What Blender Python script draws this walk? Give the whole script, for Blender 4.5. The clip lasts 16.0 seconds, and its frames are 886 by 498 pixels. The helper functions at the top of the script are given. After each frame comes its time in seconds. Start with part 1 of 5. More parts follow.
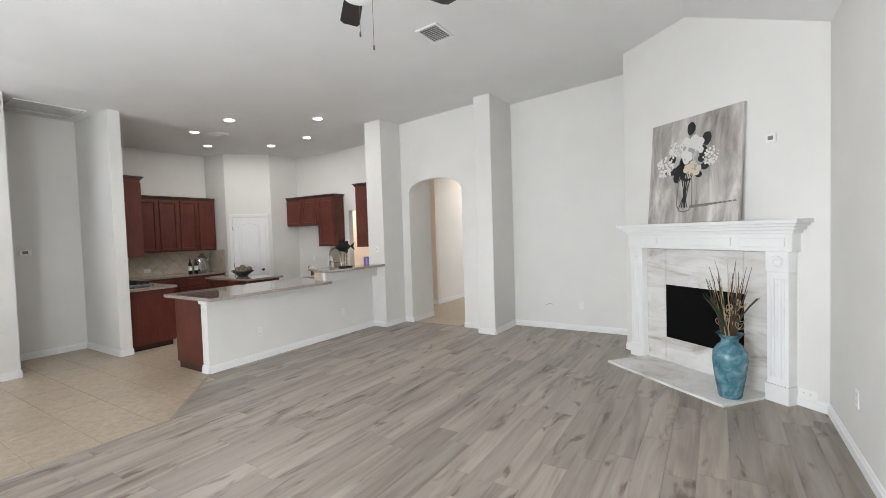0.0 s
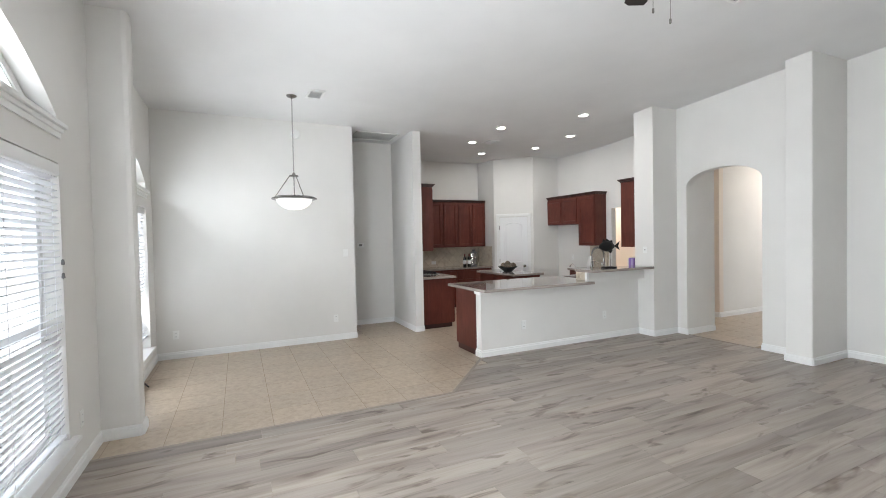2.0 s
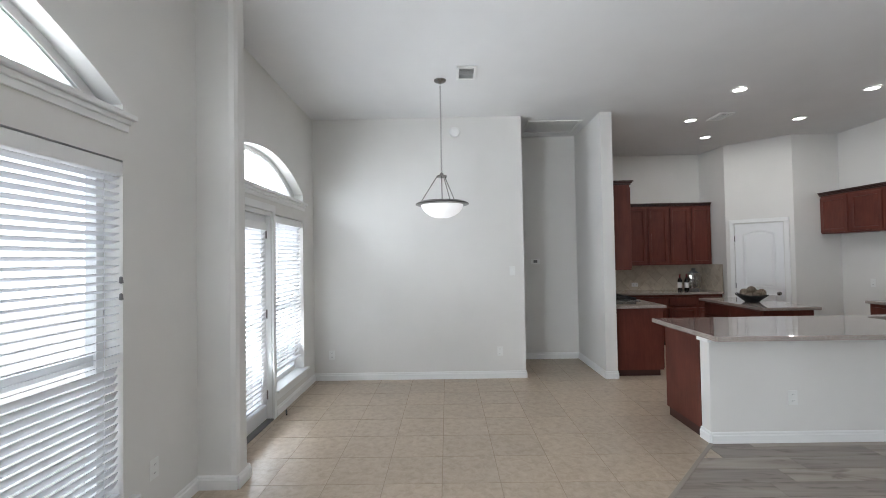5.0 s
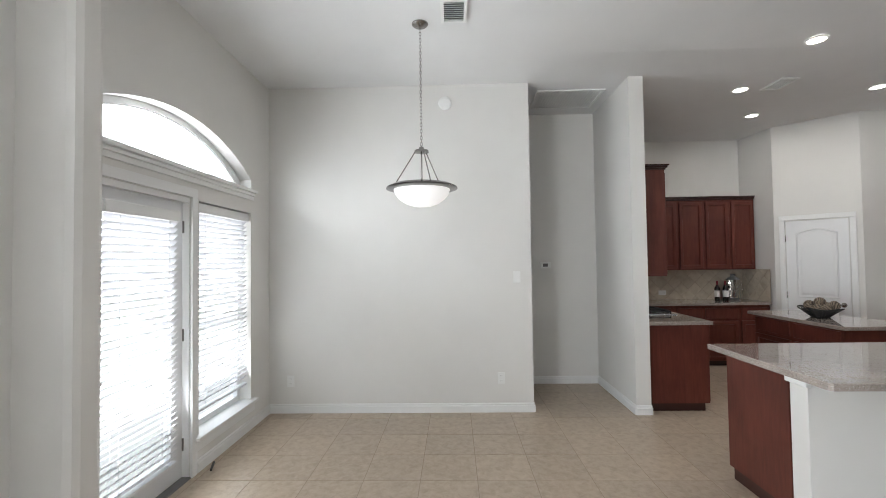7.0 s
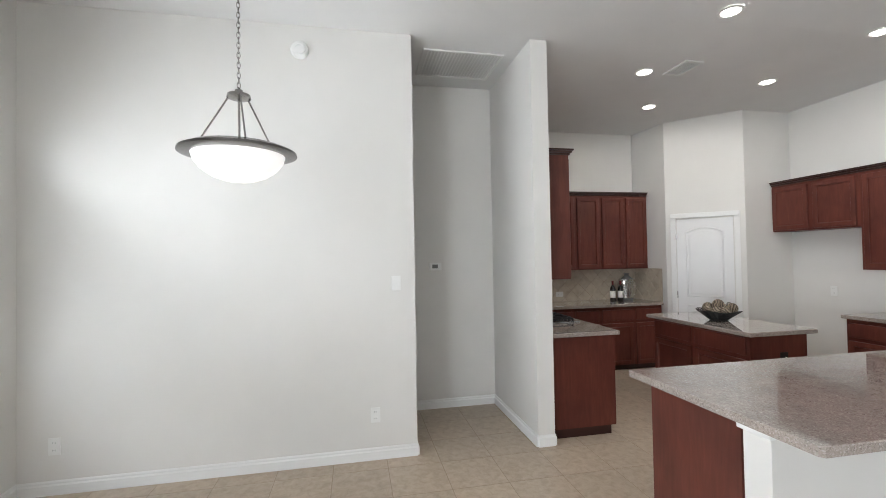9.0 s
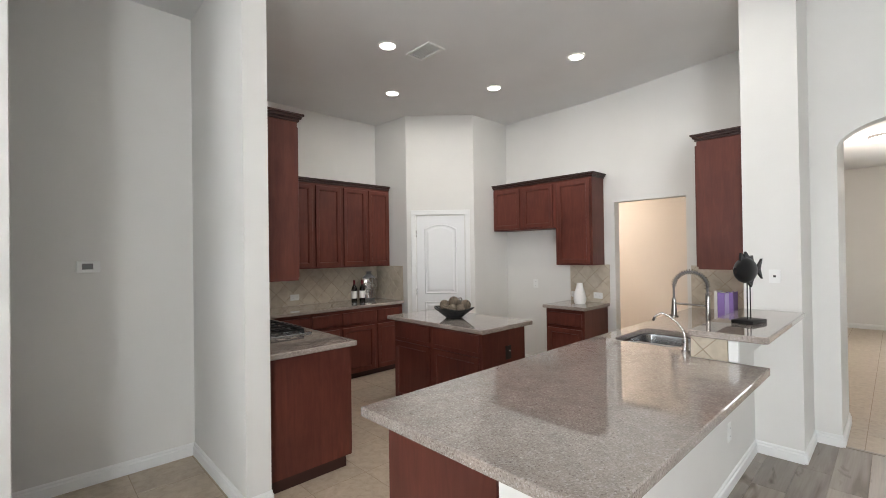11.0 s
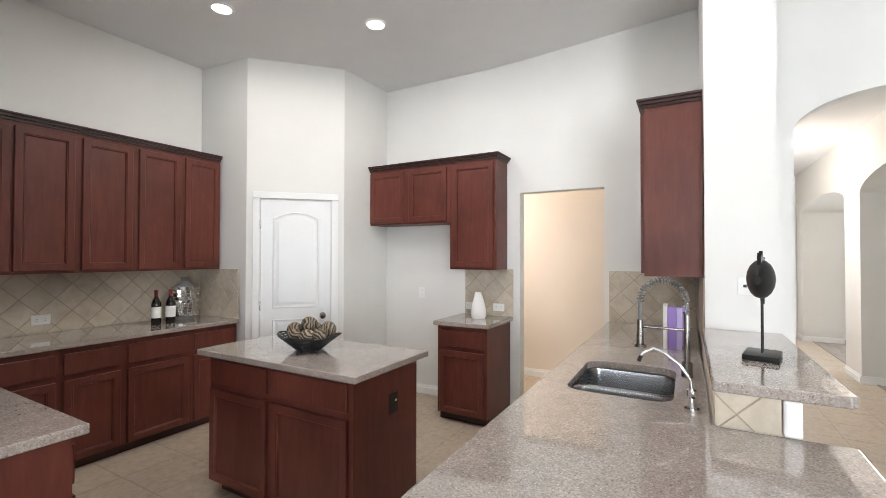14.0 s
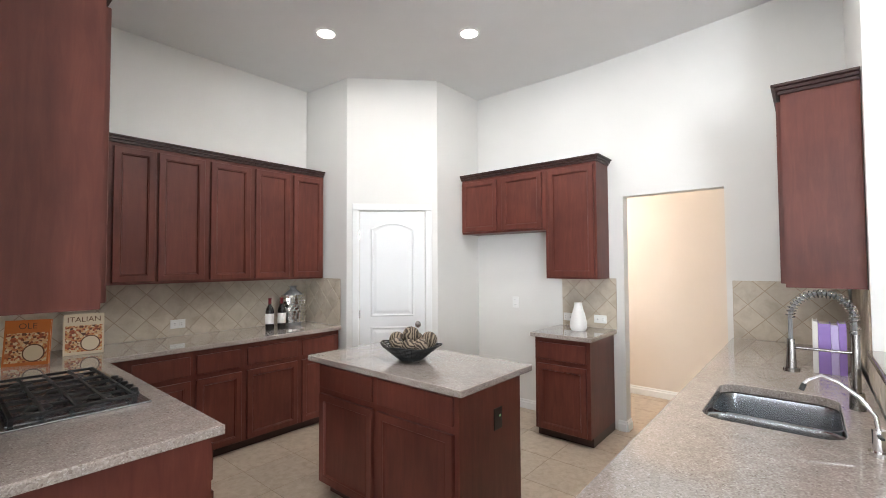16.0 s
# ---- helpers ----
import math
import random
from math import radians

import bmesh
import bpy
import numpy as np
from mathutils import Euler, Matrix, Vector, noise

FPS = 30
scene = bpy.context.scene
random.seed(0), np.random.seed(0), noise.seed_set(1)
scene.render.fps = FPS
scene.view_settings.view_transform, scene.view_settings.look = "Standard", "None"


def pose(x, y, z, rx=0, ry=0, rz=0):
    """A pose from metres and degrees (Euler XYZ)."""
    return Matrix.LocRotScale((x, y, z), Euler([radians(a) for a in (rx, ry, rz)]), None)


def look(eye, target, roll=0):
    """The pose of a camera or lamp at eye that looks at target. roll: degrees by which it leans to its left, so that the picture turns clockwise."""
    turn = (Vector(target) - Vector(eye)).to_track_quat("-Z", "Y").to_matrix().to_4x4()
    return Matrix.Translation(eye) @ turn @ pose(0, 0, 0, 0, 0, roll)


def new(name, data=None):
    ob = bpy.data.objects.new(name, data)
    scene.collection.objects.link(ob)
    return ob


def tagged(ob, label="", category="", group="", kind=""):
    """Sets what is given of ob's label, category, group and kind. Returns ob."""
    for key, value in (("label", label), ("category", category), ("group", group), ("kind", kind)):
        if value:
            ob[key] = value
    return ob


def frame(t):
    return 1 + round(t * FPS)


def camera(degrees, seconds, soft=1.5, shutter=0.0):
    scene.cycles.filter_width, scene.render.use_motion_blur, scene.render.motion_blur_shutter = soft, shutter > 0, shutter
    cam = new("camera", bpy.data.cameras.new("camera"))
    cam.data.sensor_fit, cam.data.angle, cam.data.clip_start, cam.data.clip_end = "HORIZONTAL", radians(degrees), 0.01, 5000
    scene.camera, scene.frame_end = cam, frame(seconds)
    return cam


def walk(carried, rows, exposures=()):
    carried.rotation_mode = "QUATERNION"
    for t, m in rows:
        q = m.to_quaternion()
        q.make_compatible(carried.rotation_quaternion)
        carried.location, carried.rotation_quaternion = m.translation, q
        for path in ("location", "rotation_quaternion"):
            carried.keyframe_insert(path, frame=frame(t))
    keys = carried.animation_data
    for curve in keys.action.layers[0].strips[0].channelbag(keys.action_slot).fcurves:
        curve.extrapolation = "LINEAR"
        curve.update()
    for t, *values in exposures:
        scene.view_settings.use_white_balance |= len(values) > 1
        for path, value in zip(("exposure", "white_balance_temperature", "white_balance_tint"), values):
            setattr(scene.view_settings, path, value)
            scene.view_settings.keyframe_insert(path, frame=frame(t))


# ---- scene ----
cam = camera(91.3, 16.0, soft=0.9)
PATH = [
    (0, (0.036, 0.201, 1.594), (-1.03, 1.891, 1.52), -1.8),
    (0.5, (-0.047, 0.15, 1.561), (-1.313, 1.696, 1.481), -2.1),
    (1, (-0.084, 0.131, 1.573), (-1.559, 1.481, 1.509), -1.9),
    (1.5, (-0.073, 0.125, 1.582), (-1.735, 1.235, 1.529), -1.3),
    (2, (-0.107, 0.133, 1.59), (-1.915, 0.986, 1.543), -1.2),
    (2.5, (-0.149, 0.204, 1.611), (-2.052, 0.82, 1.569), -1.1),
    (3, (-0.327, 0.289, 1.636), (-2.266, 0.778, 1.606), -0.8),
    (3.5, (-0.555, 0.414, 1.631), (-2.537, 0.677, 1.603), -1.0),
    (4, (-0.834, 0.57, 1.615), (-2.832, 0.667, 1.596), -1.1),
    (6.5, (-2.292, 1.034, 1.546), (-4.29, 0.983, 1.607), -0.9),
    (7, (-2.573, 1.047, 1.568), (-4.572, 0.995, 1.625), -0.8),
    (7.5, (-2.841, 1.128, 1.572), (-4.839, 1.053, 1.621), -0.7),
    (8, (-3.093, 1.227, 1.578), (-5.092, 1.204, 1.622), -0.6),
    (8.5, (-3.366, 1.283, 1.58), (-5.359, 1.437, 1.63), -0.6),
    (9, (-3.6, 1.368, 1.596), (-5.559, 1.769, 1.635), -1.0),
    (9.5, (-3.817, 1.523, 1.581), (-5.694, 2.215, 1.619), -1.1),
    (10, (-3.99, 1.673, 1.591), (-5.745, 2.633, 1.609), -1.2),
    (12.5, (-4.828, 2.34, 1.518), (-5.751, 4.114, 1.552), -0.0),
    (13, (-5.027, 2.539, 1.533), (-5.833, 4.37, 1.555), 0.2),
    (13.5, (-5.149, 2.744, 1.521), (-6.012, 4.548, 1.538), 0.2),
    (14, (-5.221, 2.941, 1.521), (-6.2, 4.685, 1.551), 0.1),
    (14.5, (-5.259, 3.015, 1.527), (-6.274, 4.738, 1.554), 0.2),
    (15, (-5.279, 2.992, 1.528), (-6.326, 4.696, 1.556), 0.2),
    (15.5, (-5.317, 2.956, 1.531), (-6.506, 4.564, 1.561), -0.0),
    (16, (-5.358, 2.934, 1.534), (-6.646, 4.463, 1.6), -0.3),
]
walk(cam, [(t, look(eye, target, roll)) for t, eye, target, roll in PATH],
     [(0, 0.36, 6450, 10), (1.5, 0.47, 6350, 10), (2.0, 0.4, 6300, 10), (2.5, -0.1, 6100, 10), (3.0, -0.24, 6100, 10), (4.0, -0.15, 6000, 10), (6.5, 0.18, 6400, 10),
      (7.5, 0.0, 6300, 10), (8.0, -0.2, 6250, 10), (8.5, -0.05, 6300, 10), (9.0, 0.44, 6350, 10), (10.0, 0.42, 6500, 10), (12.5, 0.8, 6500, 10), (13.5, 0.88, 6400, 10), (16.0, 1.14, 6250, 10)])

# ---- world, sun, window light ----
wd = bpy.data.worlds.new("sky")
scene.world = wd
wd.use_nodes = True
sky = wd.node_tree.nodes.new("ShaderNodeTexSky")
sky.sky_type, sky.sun_disc = "NISHITA", False
sky.sun_elevation, sky.sun_rotation = radians(55), radians(20)
wd.node_tree.links.new(sky.outputs[0], wd.node_tree.nodes["Background"].inputs[0])
wd.node_tree.nodes["Background"].inputs[1].default_value = 0.15
sun_data = bpy.data.lights.new("sun", "SUN")
sun_data.energy, sun_data.angle, sun_data.color = 3.0, radians(0.5), (1, 0.95, 0.88)
new("sun", sun_data).matrix_world = look((1, 12, 20), (0, 6, 0))


def window_light(x, y, z, w, h, tx, ty, tz, power, colour=(0.93, 0.97, 1.0)):
    d = bpy.data.lights.new("window_light", "AREA")
    d.shape, d.size, d.size_y, d.energy, d.color = "RECTANGLE", w, h, power, colour
    new("window_light", d).matrix_world = look((x, y, z), (tx, ty, tz))


window_light(-1.42, -0.985, 1.25, 1.5, 1.7, -1.42, 5, 2.0, 118)      # living room window, beside the blind
window_light(-5.29, -1.16, 1.15, 0.8, 2.0, -5.29, 2, 2.2, 30)        # behind the glazed door
window_light(-6.29, -1.16, 1.2, 0.82, 1.6, -6.29, 2, 2.2, 16)         # behind the dining window
window_light(-5.68, -1.16, 2.5, 1.5, 0.22, -5.8, 2, 2.4, 9)          # behind the arched dining light
window_light(-2.2, -1.16, 2.6, 2.4, 0.28, -2.2, 2, 3.0, 20)              # behind the arched living room light
window_light(-3.9, 13.62, 1.3, 0.3, 1.9, -3.9, 5, 1.3, 15)           # entry sidelight
window_light(-1.2, 13.62, 1.5, 1.5, 2.3, -1.2, 5, 1.2, 58)             # front room window

# ---- materials ----


def mat(name, col, rough=0.5, metal=0.0, spec=0.5, coat=0.0):
    m = bpy.data.materials.new(name)
    m.use_nodes = True
    b = m.node_tree.nodes["Principled BSDF"]
    b.inputs["Base Color"].default_value = (*col, 1)
    b.inputs["Roughness"].default_value = rough
    b.inputs["Metallic"].default_value = metal
    b.inputs["Specular IOR Level"].default_value = spec
    b.inputs["Coat Weight"].default_value = coat
    return m


def nd(m, kind, **inputs):
    n = m.node_tree.nodes.new(kind)
    for k, v in inputs.items():
        n.inputs[k.replace("_", " ")].default_value = v
    return n


def ln(m, a, b):
    m.node_tree.links.new(a, b)


def coords(m, scale=(1, 1, 1), shuffle=False):
    tc = nd(m, "ShaderNodeTexCoord")
    mp = nd(m, "ShaderNodeMapping")
    mp.inputs["Scale"].default_value = scale
    out = tc.outputs["Object"]
    if shuffle:
        oi = nd(m, "ShaderNodeObjectInfo")
        mul = nd(m, "ShaderNodeMath")
        mul.operation = "MULTIPLY"
        mul.inputs[1].default_value = 57.0
        ln(m, oi.outputs["Random"], mul.inputs[0])
        ad = nd(m, "ShaderNodeVectorMath")
        ln(m, out, ad.inputs[0])
        ln(m, mul.outputs[0], ad.inputs[1])
        out = ad.outputs[0]
    ln(m, out, mp.inputs["Vector"])
    return mp.outputs[0]


def ramp(m, src, stops):
    r = nd(m, "ShaderNodeValToRGB")
    while len(r.color_ramp.elements) < len(stops):
        r.color_ramp.elements.new(0.5)
    for e, (p, c) in zip(r.color_ramp.elements, stops):
        e.position, e.color = p, (*c, 1)
    ln(m, src, r.inputs[0])
    return r.outputs[0]


def noise_tex(m, vec, scale, detail=4.0, rough=0.55, dist=0.0):
    n = nd(m, "ShaderNodeTexNoise", Scale=scale, Detail=detail, Roughness=rough, Distortion=dist)
    ln(m, vec, n.inputs["Vector"])
    return n.outputs["Fac"]


def mixc(m, a, b, fac, how="MULTIPLY"):
    x = nd(m, "ShaderNodeMix")
    x.data_type, x.blend_type = "RGBA", how
    if isinstance(fac, float):
        x.inputs[0].default_value = fac
    else:
        ln(m, fac, x.inputs[0])
    ln(m, a, x.inputs[6])
    ln(m, b, x.inputs[7])
    return x.outputs[2]


def bump(m, src, strength, dist=0.002):
    b = nd(m, "ShaderNodeBump", Strength=strength, Distance=dist)
    ln(m, src, b.inputs["Height"])
    ln(m, b.outputs[0], m.node_tree.nodes["Principled BSDF"].inputs["Normal"])


def base(m, src):
    ln(m, src, m.node_tree.nodes["Principled BSDF"].inputs["Base Color"])


def paint(name, col, rough, grain=180, strength=0.25):
    m = mat(name, col, rough, spec=0.3)
    v = coords(m)
    k = [0.965, 1.02]
    c = ramp(m, noise_tex(m, v, 1.3, 3), [(0.3, [q * k[0] for q in col]), (0.7, [min(q * k[1], 0.9) for q in col])])
    base(m, c)
    bump(m, noise_tex(m, v, grain, 2), strength, 0.0015)
    return m


WALL = paint("wall_paint", (0.74, 0.728, 0.70), 0.6)
CEIL = paint("ceiling_paint", (0.76, 0.757, 0.75), 0.8, 120, 0.4)
WARM = paint("warm_wall_paint", (0.76, 0.68, 0.60), 0.6)
TRIM = paint("white_trim_paint", (0.82, 0.82, 0.81), 0.35, 60, 0.05)
DOORW = paint("white_door_paint", (0.82, 0.825, 0.83), 0.35, 90, 0.08)


def cherry():
    m = mat("cherry_stained_wood", (0.12, 0.03, 0.018), 0.42, spec=0.36)
    v = coords(m, (9, 9, 1.1), True)
    a = noise_tex(m, v, 3.2, 6, 0.6, 0.6)
    c1 = ramp(m, a, [(0.25, (0.088, 0.0235, 0.0165)), (0.55, (0.116, 0.032, 0.022)), (0.8, (0.145, 0.042, 0.029))])
    b = noise_tex(m, coords(m, (1, 1, 1), True), 2.3, 3)
    c2 = ramp(m, b, [(0.3, (0.74, 0.72, 0.72)), (0.5, (1.0, 1.0, 1.0)), (0.72, (1.2, 1.16, 1.12))])
    base(m, mixc(m, c1, c2, 1.0))
    bump(m, a, 0.06, 0.001)
    return m


CHERRY = cherry()
DARKWOOD = mat("dark_stained_crown", (0.035, 0.011, 0.008), 0.4)


def quartz():
    m = mat("speckled_quartz", (0.4, 0.37, 0.33), 0.04, spec=0.6, coat=0.5)
    v = coords(m)
    a = nd(m, "ShaderNodeTexVoronoi", Scale=210.0)
    ln(m, v, a.inputs["Vector"])
    sp = ramp(m, a.outputs["Color"], [(0.04, (0.19, 0.15, 0.13)), (0.2, (0.295, 0.25, 0.222)), (0.6, (0.36, 0.312, 0.282)), (0.85, (0.43, 0.385, 0.355)), (0.97, (0.53, 0.49, 0.455))])
    b = ramp(m, noise_tex(m, v, 14, 4), [(0.3, (0.86, 0.86, 0.86)), (0.7, (1.06, 1.05, 1.04))])
    base(m, mixc(m, sp, b, 1.0))
    return m


QUARTZ = quartz()


def tile_mat(name, lo, mid, hi, rough, scale=4.0):
    m = mat(name, mid, rough, spec=0.4)
    v = coords(m, (1, 1, 1), True)
    a = noise_tex(m, v, scale, 7, 0.62, 0.4)
    c = ramp(m, a, [(0.28, lo), (0.5, mid), (0.72, hi)])
    oi = nd(m, "ShaderNodeObjectInfo")
    t = ramp(m, oi.outputs["Random"], [(0.0, (0.93, 0.93, 0.93)), (1.0, (1.04, 1.03, 1.02))])
    base(m, mixc(m, c, t, 1.0))
    bump(m, noise_tex(m, v, 35, 4), 0.12, 0.002)
    return m


TILE = tile_mat("beige_ceramic_tile", (0.385, 0.305, 0.225), (0.475, 0.388, 0.295), (0.545, 0.456, 0.36), 0.3, 17.0)
SPLASH = tile_mat("travertine_tile", (0.44, 0.375, 0.29), (0.54, 0.475, 0.38), (0.62, 0.555, 0.46), 0.42, 9)
GROUT = mat("grout", (0.36, 0.29, 0.22), 0.9)
GROUT2 = mat("brown_grout", (0.39, 0.31, 0.235), 0.9)


def plank_mat():
    m = mat("grey_oak_plank", (0.3, 0.27, 0.24), 0.38, spec=0.4)
    v = coords(m, (5.0, 0.42, 1), True)
    a = noise_tex(m, v, 2.0, 3.5, 0.5, 0.9)
    c = ramp(m, a, [(0.24, (0.15, 0.12, 0.1)), (0.38, (0.27, 0.232, 0.202)), (0.53, (0.342, 0.300, 0.264)), (0.72, (0.40, 0.358, 0.32))])
    fine = noise_tex(m, coords(m, (60, 1.6, 1), True), 2.0, 4, 0.6)
    c = mixc(m, c, ramp(m, fine, [(0.3, (0.92, 0.915, 0.91)), (0.6, (1.02, 1.02, 1.02))]), 1.0)
    k = noise_tex(m, coords(m, (4.5, 1.3, 1), True), 1.9, 3, 0.5, 0.8)
    c = mixc(m, c, ramp(m, k, [(0.28, (0.40, 0.355, 0.32)), (0.40, (1, 1, 1))]), 0.9)
    oi = nd(m, "ShaderNodeObjectInfo")
    t = ramp(m, oi.outputs["Random"], [(0.0, (0.78, 0.77, 0.76)), (0.5, (1, 0.99, 0.98)), (1.0, (1.14, 1.12, 1.1))])
    base(m, mixc(m, c, t, 1.0))
    bump(m, fine, 0.08, 0.001)
    return m


PLANK = plank_mat()


def marble():
    m = mat("white_veined_marble", (0.7, 0.68, 0.65), 0.15)
    v = coords(m, (0.7, 1, 2.6))
    a = noise_tex(m, v, 1.9, 8, 0.65, 1.6)
    c = ramp(m, a, [(0.3, (0.42, 0.38, 0.34)), (0.42, (0.62, 0.6, 0.57)), (0.6, (0.74, 0.73, 0.71)), (0.8, (0.68, 0.66, 0.64))])
    base(m, c)
    return m


MARBLE = marble()
STEEL = mat("brushed_steel", (0.42, 0.43, 0.45), 0.24, 1.0)
NICKEL = mat("brushed_nickel", (0.30, 0.285, 0.27), 0.25, 1.0)
RIMM = mat("dark_brushed_nickel", (0.15, 0.142, 0.135), 0.22, 1.0)
CHROME = mat("chrome", (0.75, 0.75, 0.76), 0.1, 1.0)
BLACK = mat("black_enamel", (0.012, 0.012, 0.012), 0.35)
SOOT = mat("firebox_black", (0.003, 0.003, 0.003), 0.5, spec=0.1)
IRON = mat("cast_iron", (0.009, 0.009, 0.0095), 0.5)
FANB = mat("dark_fan_blade", (0.012, 0.009, 0.008), 0.4)
PLASTIC = mat("white_plastic", (0.8, 0.8, 0.78), 0.35)
GREY = mat("grey_plastic", (0.18, 0.18, 0.18), 0.5)
STATUE = mat("black_carved_wood", (0.008, 0.008, 0.008), 0.45, spec=0.3)
PORCELAIN = mat("white_porcelain", (0.78, 0.77, 0.75), 0.4)
LABEL = mat("paper_label", (0.75, 0.73, 0.7), 0.6)
WINE = mat("dark_wine_glass", (0.006, 0.005, 0.004), 0.06, coat=0.6)
FOIL = mat("burgundy_foil", (0.16, 0.012, 0.015), 0.35)
PURPLE = mat("purple_cover", (0.27, 0.17, 0.46), 0.4)
VIOLET = mat("pale_violet_cover", (0.45, 0.38, 0.6), 0.4)
PAGES = mat("paper_pages", (0.72, 0.7, 0.66), 0.8)
TWIG = mat("dry_twig", (0.07, 0.045, 0.028), 0.8)
STRAW = mat("pale_dry_grass", (0.45, 0.36, 0.22), 0.8)
LEAF = mat("dark_dry_leaf", (0.03, 0.045, 0.025), 0.6)
MIRR = mat("silver_mosaic", (0.62, 0.6, 0.56), 0.2, 1.0)
STRIP = mat("metal_floor_strip", (0.33, 0.29, 0.25), 0.45)
BRASS = mat("satin_nickel_knob", (0.5, 0.46, 0.4), 0.3, 1.0)
BRICK = tile_mat("pale_outdoor_brick", (0.5, 0.42, 0.36), (0.6, 0.52, 0.45), (0.68, 0.6, 0.53), 0.9, 3)
CONC = paint("pale_concrete", (0.5, 0.48, 0.45), 0.9, 40, 0.3)
GRASS = mat("lawn", (0.07, 0.12, 0.035), 0.9)


def blind_mat():
    m = mat("white_blind_slat", (0.84, 0.84, 0.85), 0.45)
    t = nd(m, "ShaderNodeBsdfTranslucent")
    t.inputs[0].default_value = (0.85, 0.86, 0.88, 1)
    mx = nd(m, "ShaderNodeMixShader")
    mx.inputs[0].default_value = 0.25
    ln(m, m.node_tree.nodes["Principled BSDF"].outputs[0], mx.inputs[1])
    ln(m, t.outputs[0], mx.inputs[2])
    ln(m, mx.outputs[0], m.node_tree.nodes["Material Output"].inputs[0])
    return m


BLIND = blind_mat()
GLASS = mat("window_glass", (1, 1, 1), 0.0)
GLASS.node_tree.nodes["Principled BSDF"].inputs["Transmission Weight"].default_value = 1.0
GLASS.node_tree.nodes["Principled BSDF"].inputs["IOR"].default_value = 1.02


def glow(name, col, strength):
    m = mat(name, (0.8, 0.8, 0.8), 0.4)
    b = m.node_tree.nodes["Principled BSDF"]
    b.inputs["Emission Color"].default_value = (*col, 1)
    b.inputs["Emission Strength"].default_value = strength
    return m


# Emission for the sheet that stands in for outdoor brightness.
SKYGLOW = glow("glowing_outdoor_sheet", (0.88, 0.94, 1), 2.4)
CANLIGHT = glow("recessed_lamp_lens", (1, 0.95, 0.88), 14)
BOWL = glow("opal_glass_bowl", (1, 0.97, 0.93), 0.5)


def teal():
    m = mat("teal_glaze", (0.06, 0.16, 0.2), 0.25)
    a = noise_tex(m, coords(m), 9, 6, 0.6, 0.8)
    base(m, ramp(m, a, [(0.3, (0.02, 0.075, 0.1)), (0.5, (0.07, 0.19, 0.24)), (0.66, (0.17, 0.3, 0.34)), (0.8, (0.3, 0.36, 0.36))]))
    return m


TEAL = teal()


def ball_mat():
    m = mat("woven_ball", (0.25, 0.2, 0.14), 0.7)
    w = nd(m, "ShaderNodeTexWave", Scale=16.0, Distortion=11.0, Detail=2.0)
    ln(m, coords(m, (1, 1, 1), True), w.inputs["Vector"])
    base(m, ramp(m, w.outputs["Fac"], [(0.3, (0.04, 0.027, 0.018)), (0.5, (0.17, 0.125, 0.085)), (0.8, (0.27, 0.215, 0.155))]))
    bump(m, w.outputs["Fac"], 0.5, 0.003)
    return m


BALL = ball_mat()


def canvas_mat():
    m = mat("grey_painted_canvas", (0.4, 0.38, 0.36), 0.7)
    a = noise_tex(m, coords(m, (3.4, 3.4, 0.9)), 1.9, 7, 0.62, 0.5)
    base(m, ramp(m, a, [(0.28, (0.14, 0.12, 0.112)), (0.42, (0.31, 0.28, 0.26)), (0.55, (0.46, 0.43, 0.405)), (0.7, (0.66, 0.64, 0.61))]))
    return m


CANVAS = canvas_mat()

# ---- mesh helpers ----


def box(bm, x0, y0, z0, x1, y1, z1, bev=0.0, m=None):
    r = bmesh.ops.create_cube(bm, size=1)
    vs = r["verts"]
    for v in vs:
        v.co = Vector(((x0 + x1) / 2 + v.co.x * abs(x1 - x0), (y0 + y1) / 2 + v.co.y * abs(y1 - y0), (z0 + z1) / 2 + v.co.z * abs(z1 - z0)))
    if m is not None:
        bmesh.ops.transform(bm, matrix=m, verts=vs)
    if bev:
        es = list({e for v in vs for e in v.link_edges})
        bmesh.ops.bevel(bm, geom=es, offset=bev, segments=2, profile=0.5, affect="EDGES")
    return bm


def bx(*a, **k):
    return box(bmesh.new(), *a, **k)


def cyl(bm, p, q, r0, r1=None, n=16):
    """A cone or rod from p to q."""
    r1 = r0 if r1 is None else r1
    p, q = Vector(p), Vector(q)
    d = q - p
    mt = Matrix.Translation((p + q) / 2) @ d.to_track_quat("Z", "Y").to_matrix().to_4x4()
    bmesh.ops.create_cone(bm, cap_ends=True, segments=n, radius1=r0, radius2=r1, depth=d.length, matrix=mt)
    return bm


def lathe(bm, prof, n=32, c=(0, 0, 0), squash=1.0):
    """A turned body from (radius, height) pairs."""
    rings = []
    for r, z in prof:
        if r < 1e-5:
            rings.append([bm.verts.new((c[0], c[1], c[2] + z))])
        else:
            rings.append([bm.verts.new((c[0] + r * math.cos(2 * math.pi * i / n), c[1] + squash * r * math.sin(2 * math.pi * i / n), c[2] + z)) for i in range(n)])
    for a, b in zip(rings, rings[1:]):
        for i in range(n):
            j = (i + 1) % n
            if len(a) == 1 and len(b) > 1:
                bm.faces.new((a[0], b[j], b[i]))
            elif len(b) == 1 and len(a) > 1:
                bm.faces.new((a[i], a[j], b[0]))
            elif len(a) > 1:
                bm.faces.new((a[i], a[j], b[j], b[i]))
    bmesh.ops.recalc_face_normals(bm, faces=bm.faces)
    return bm


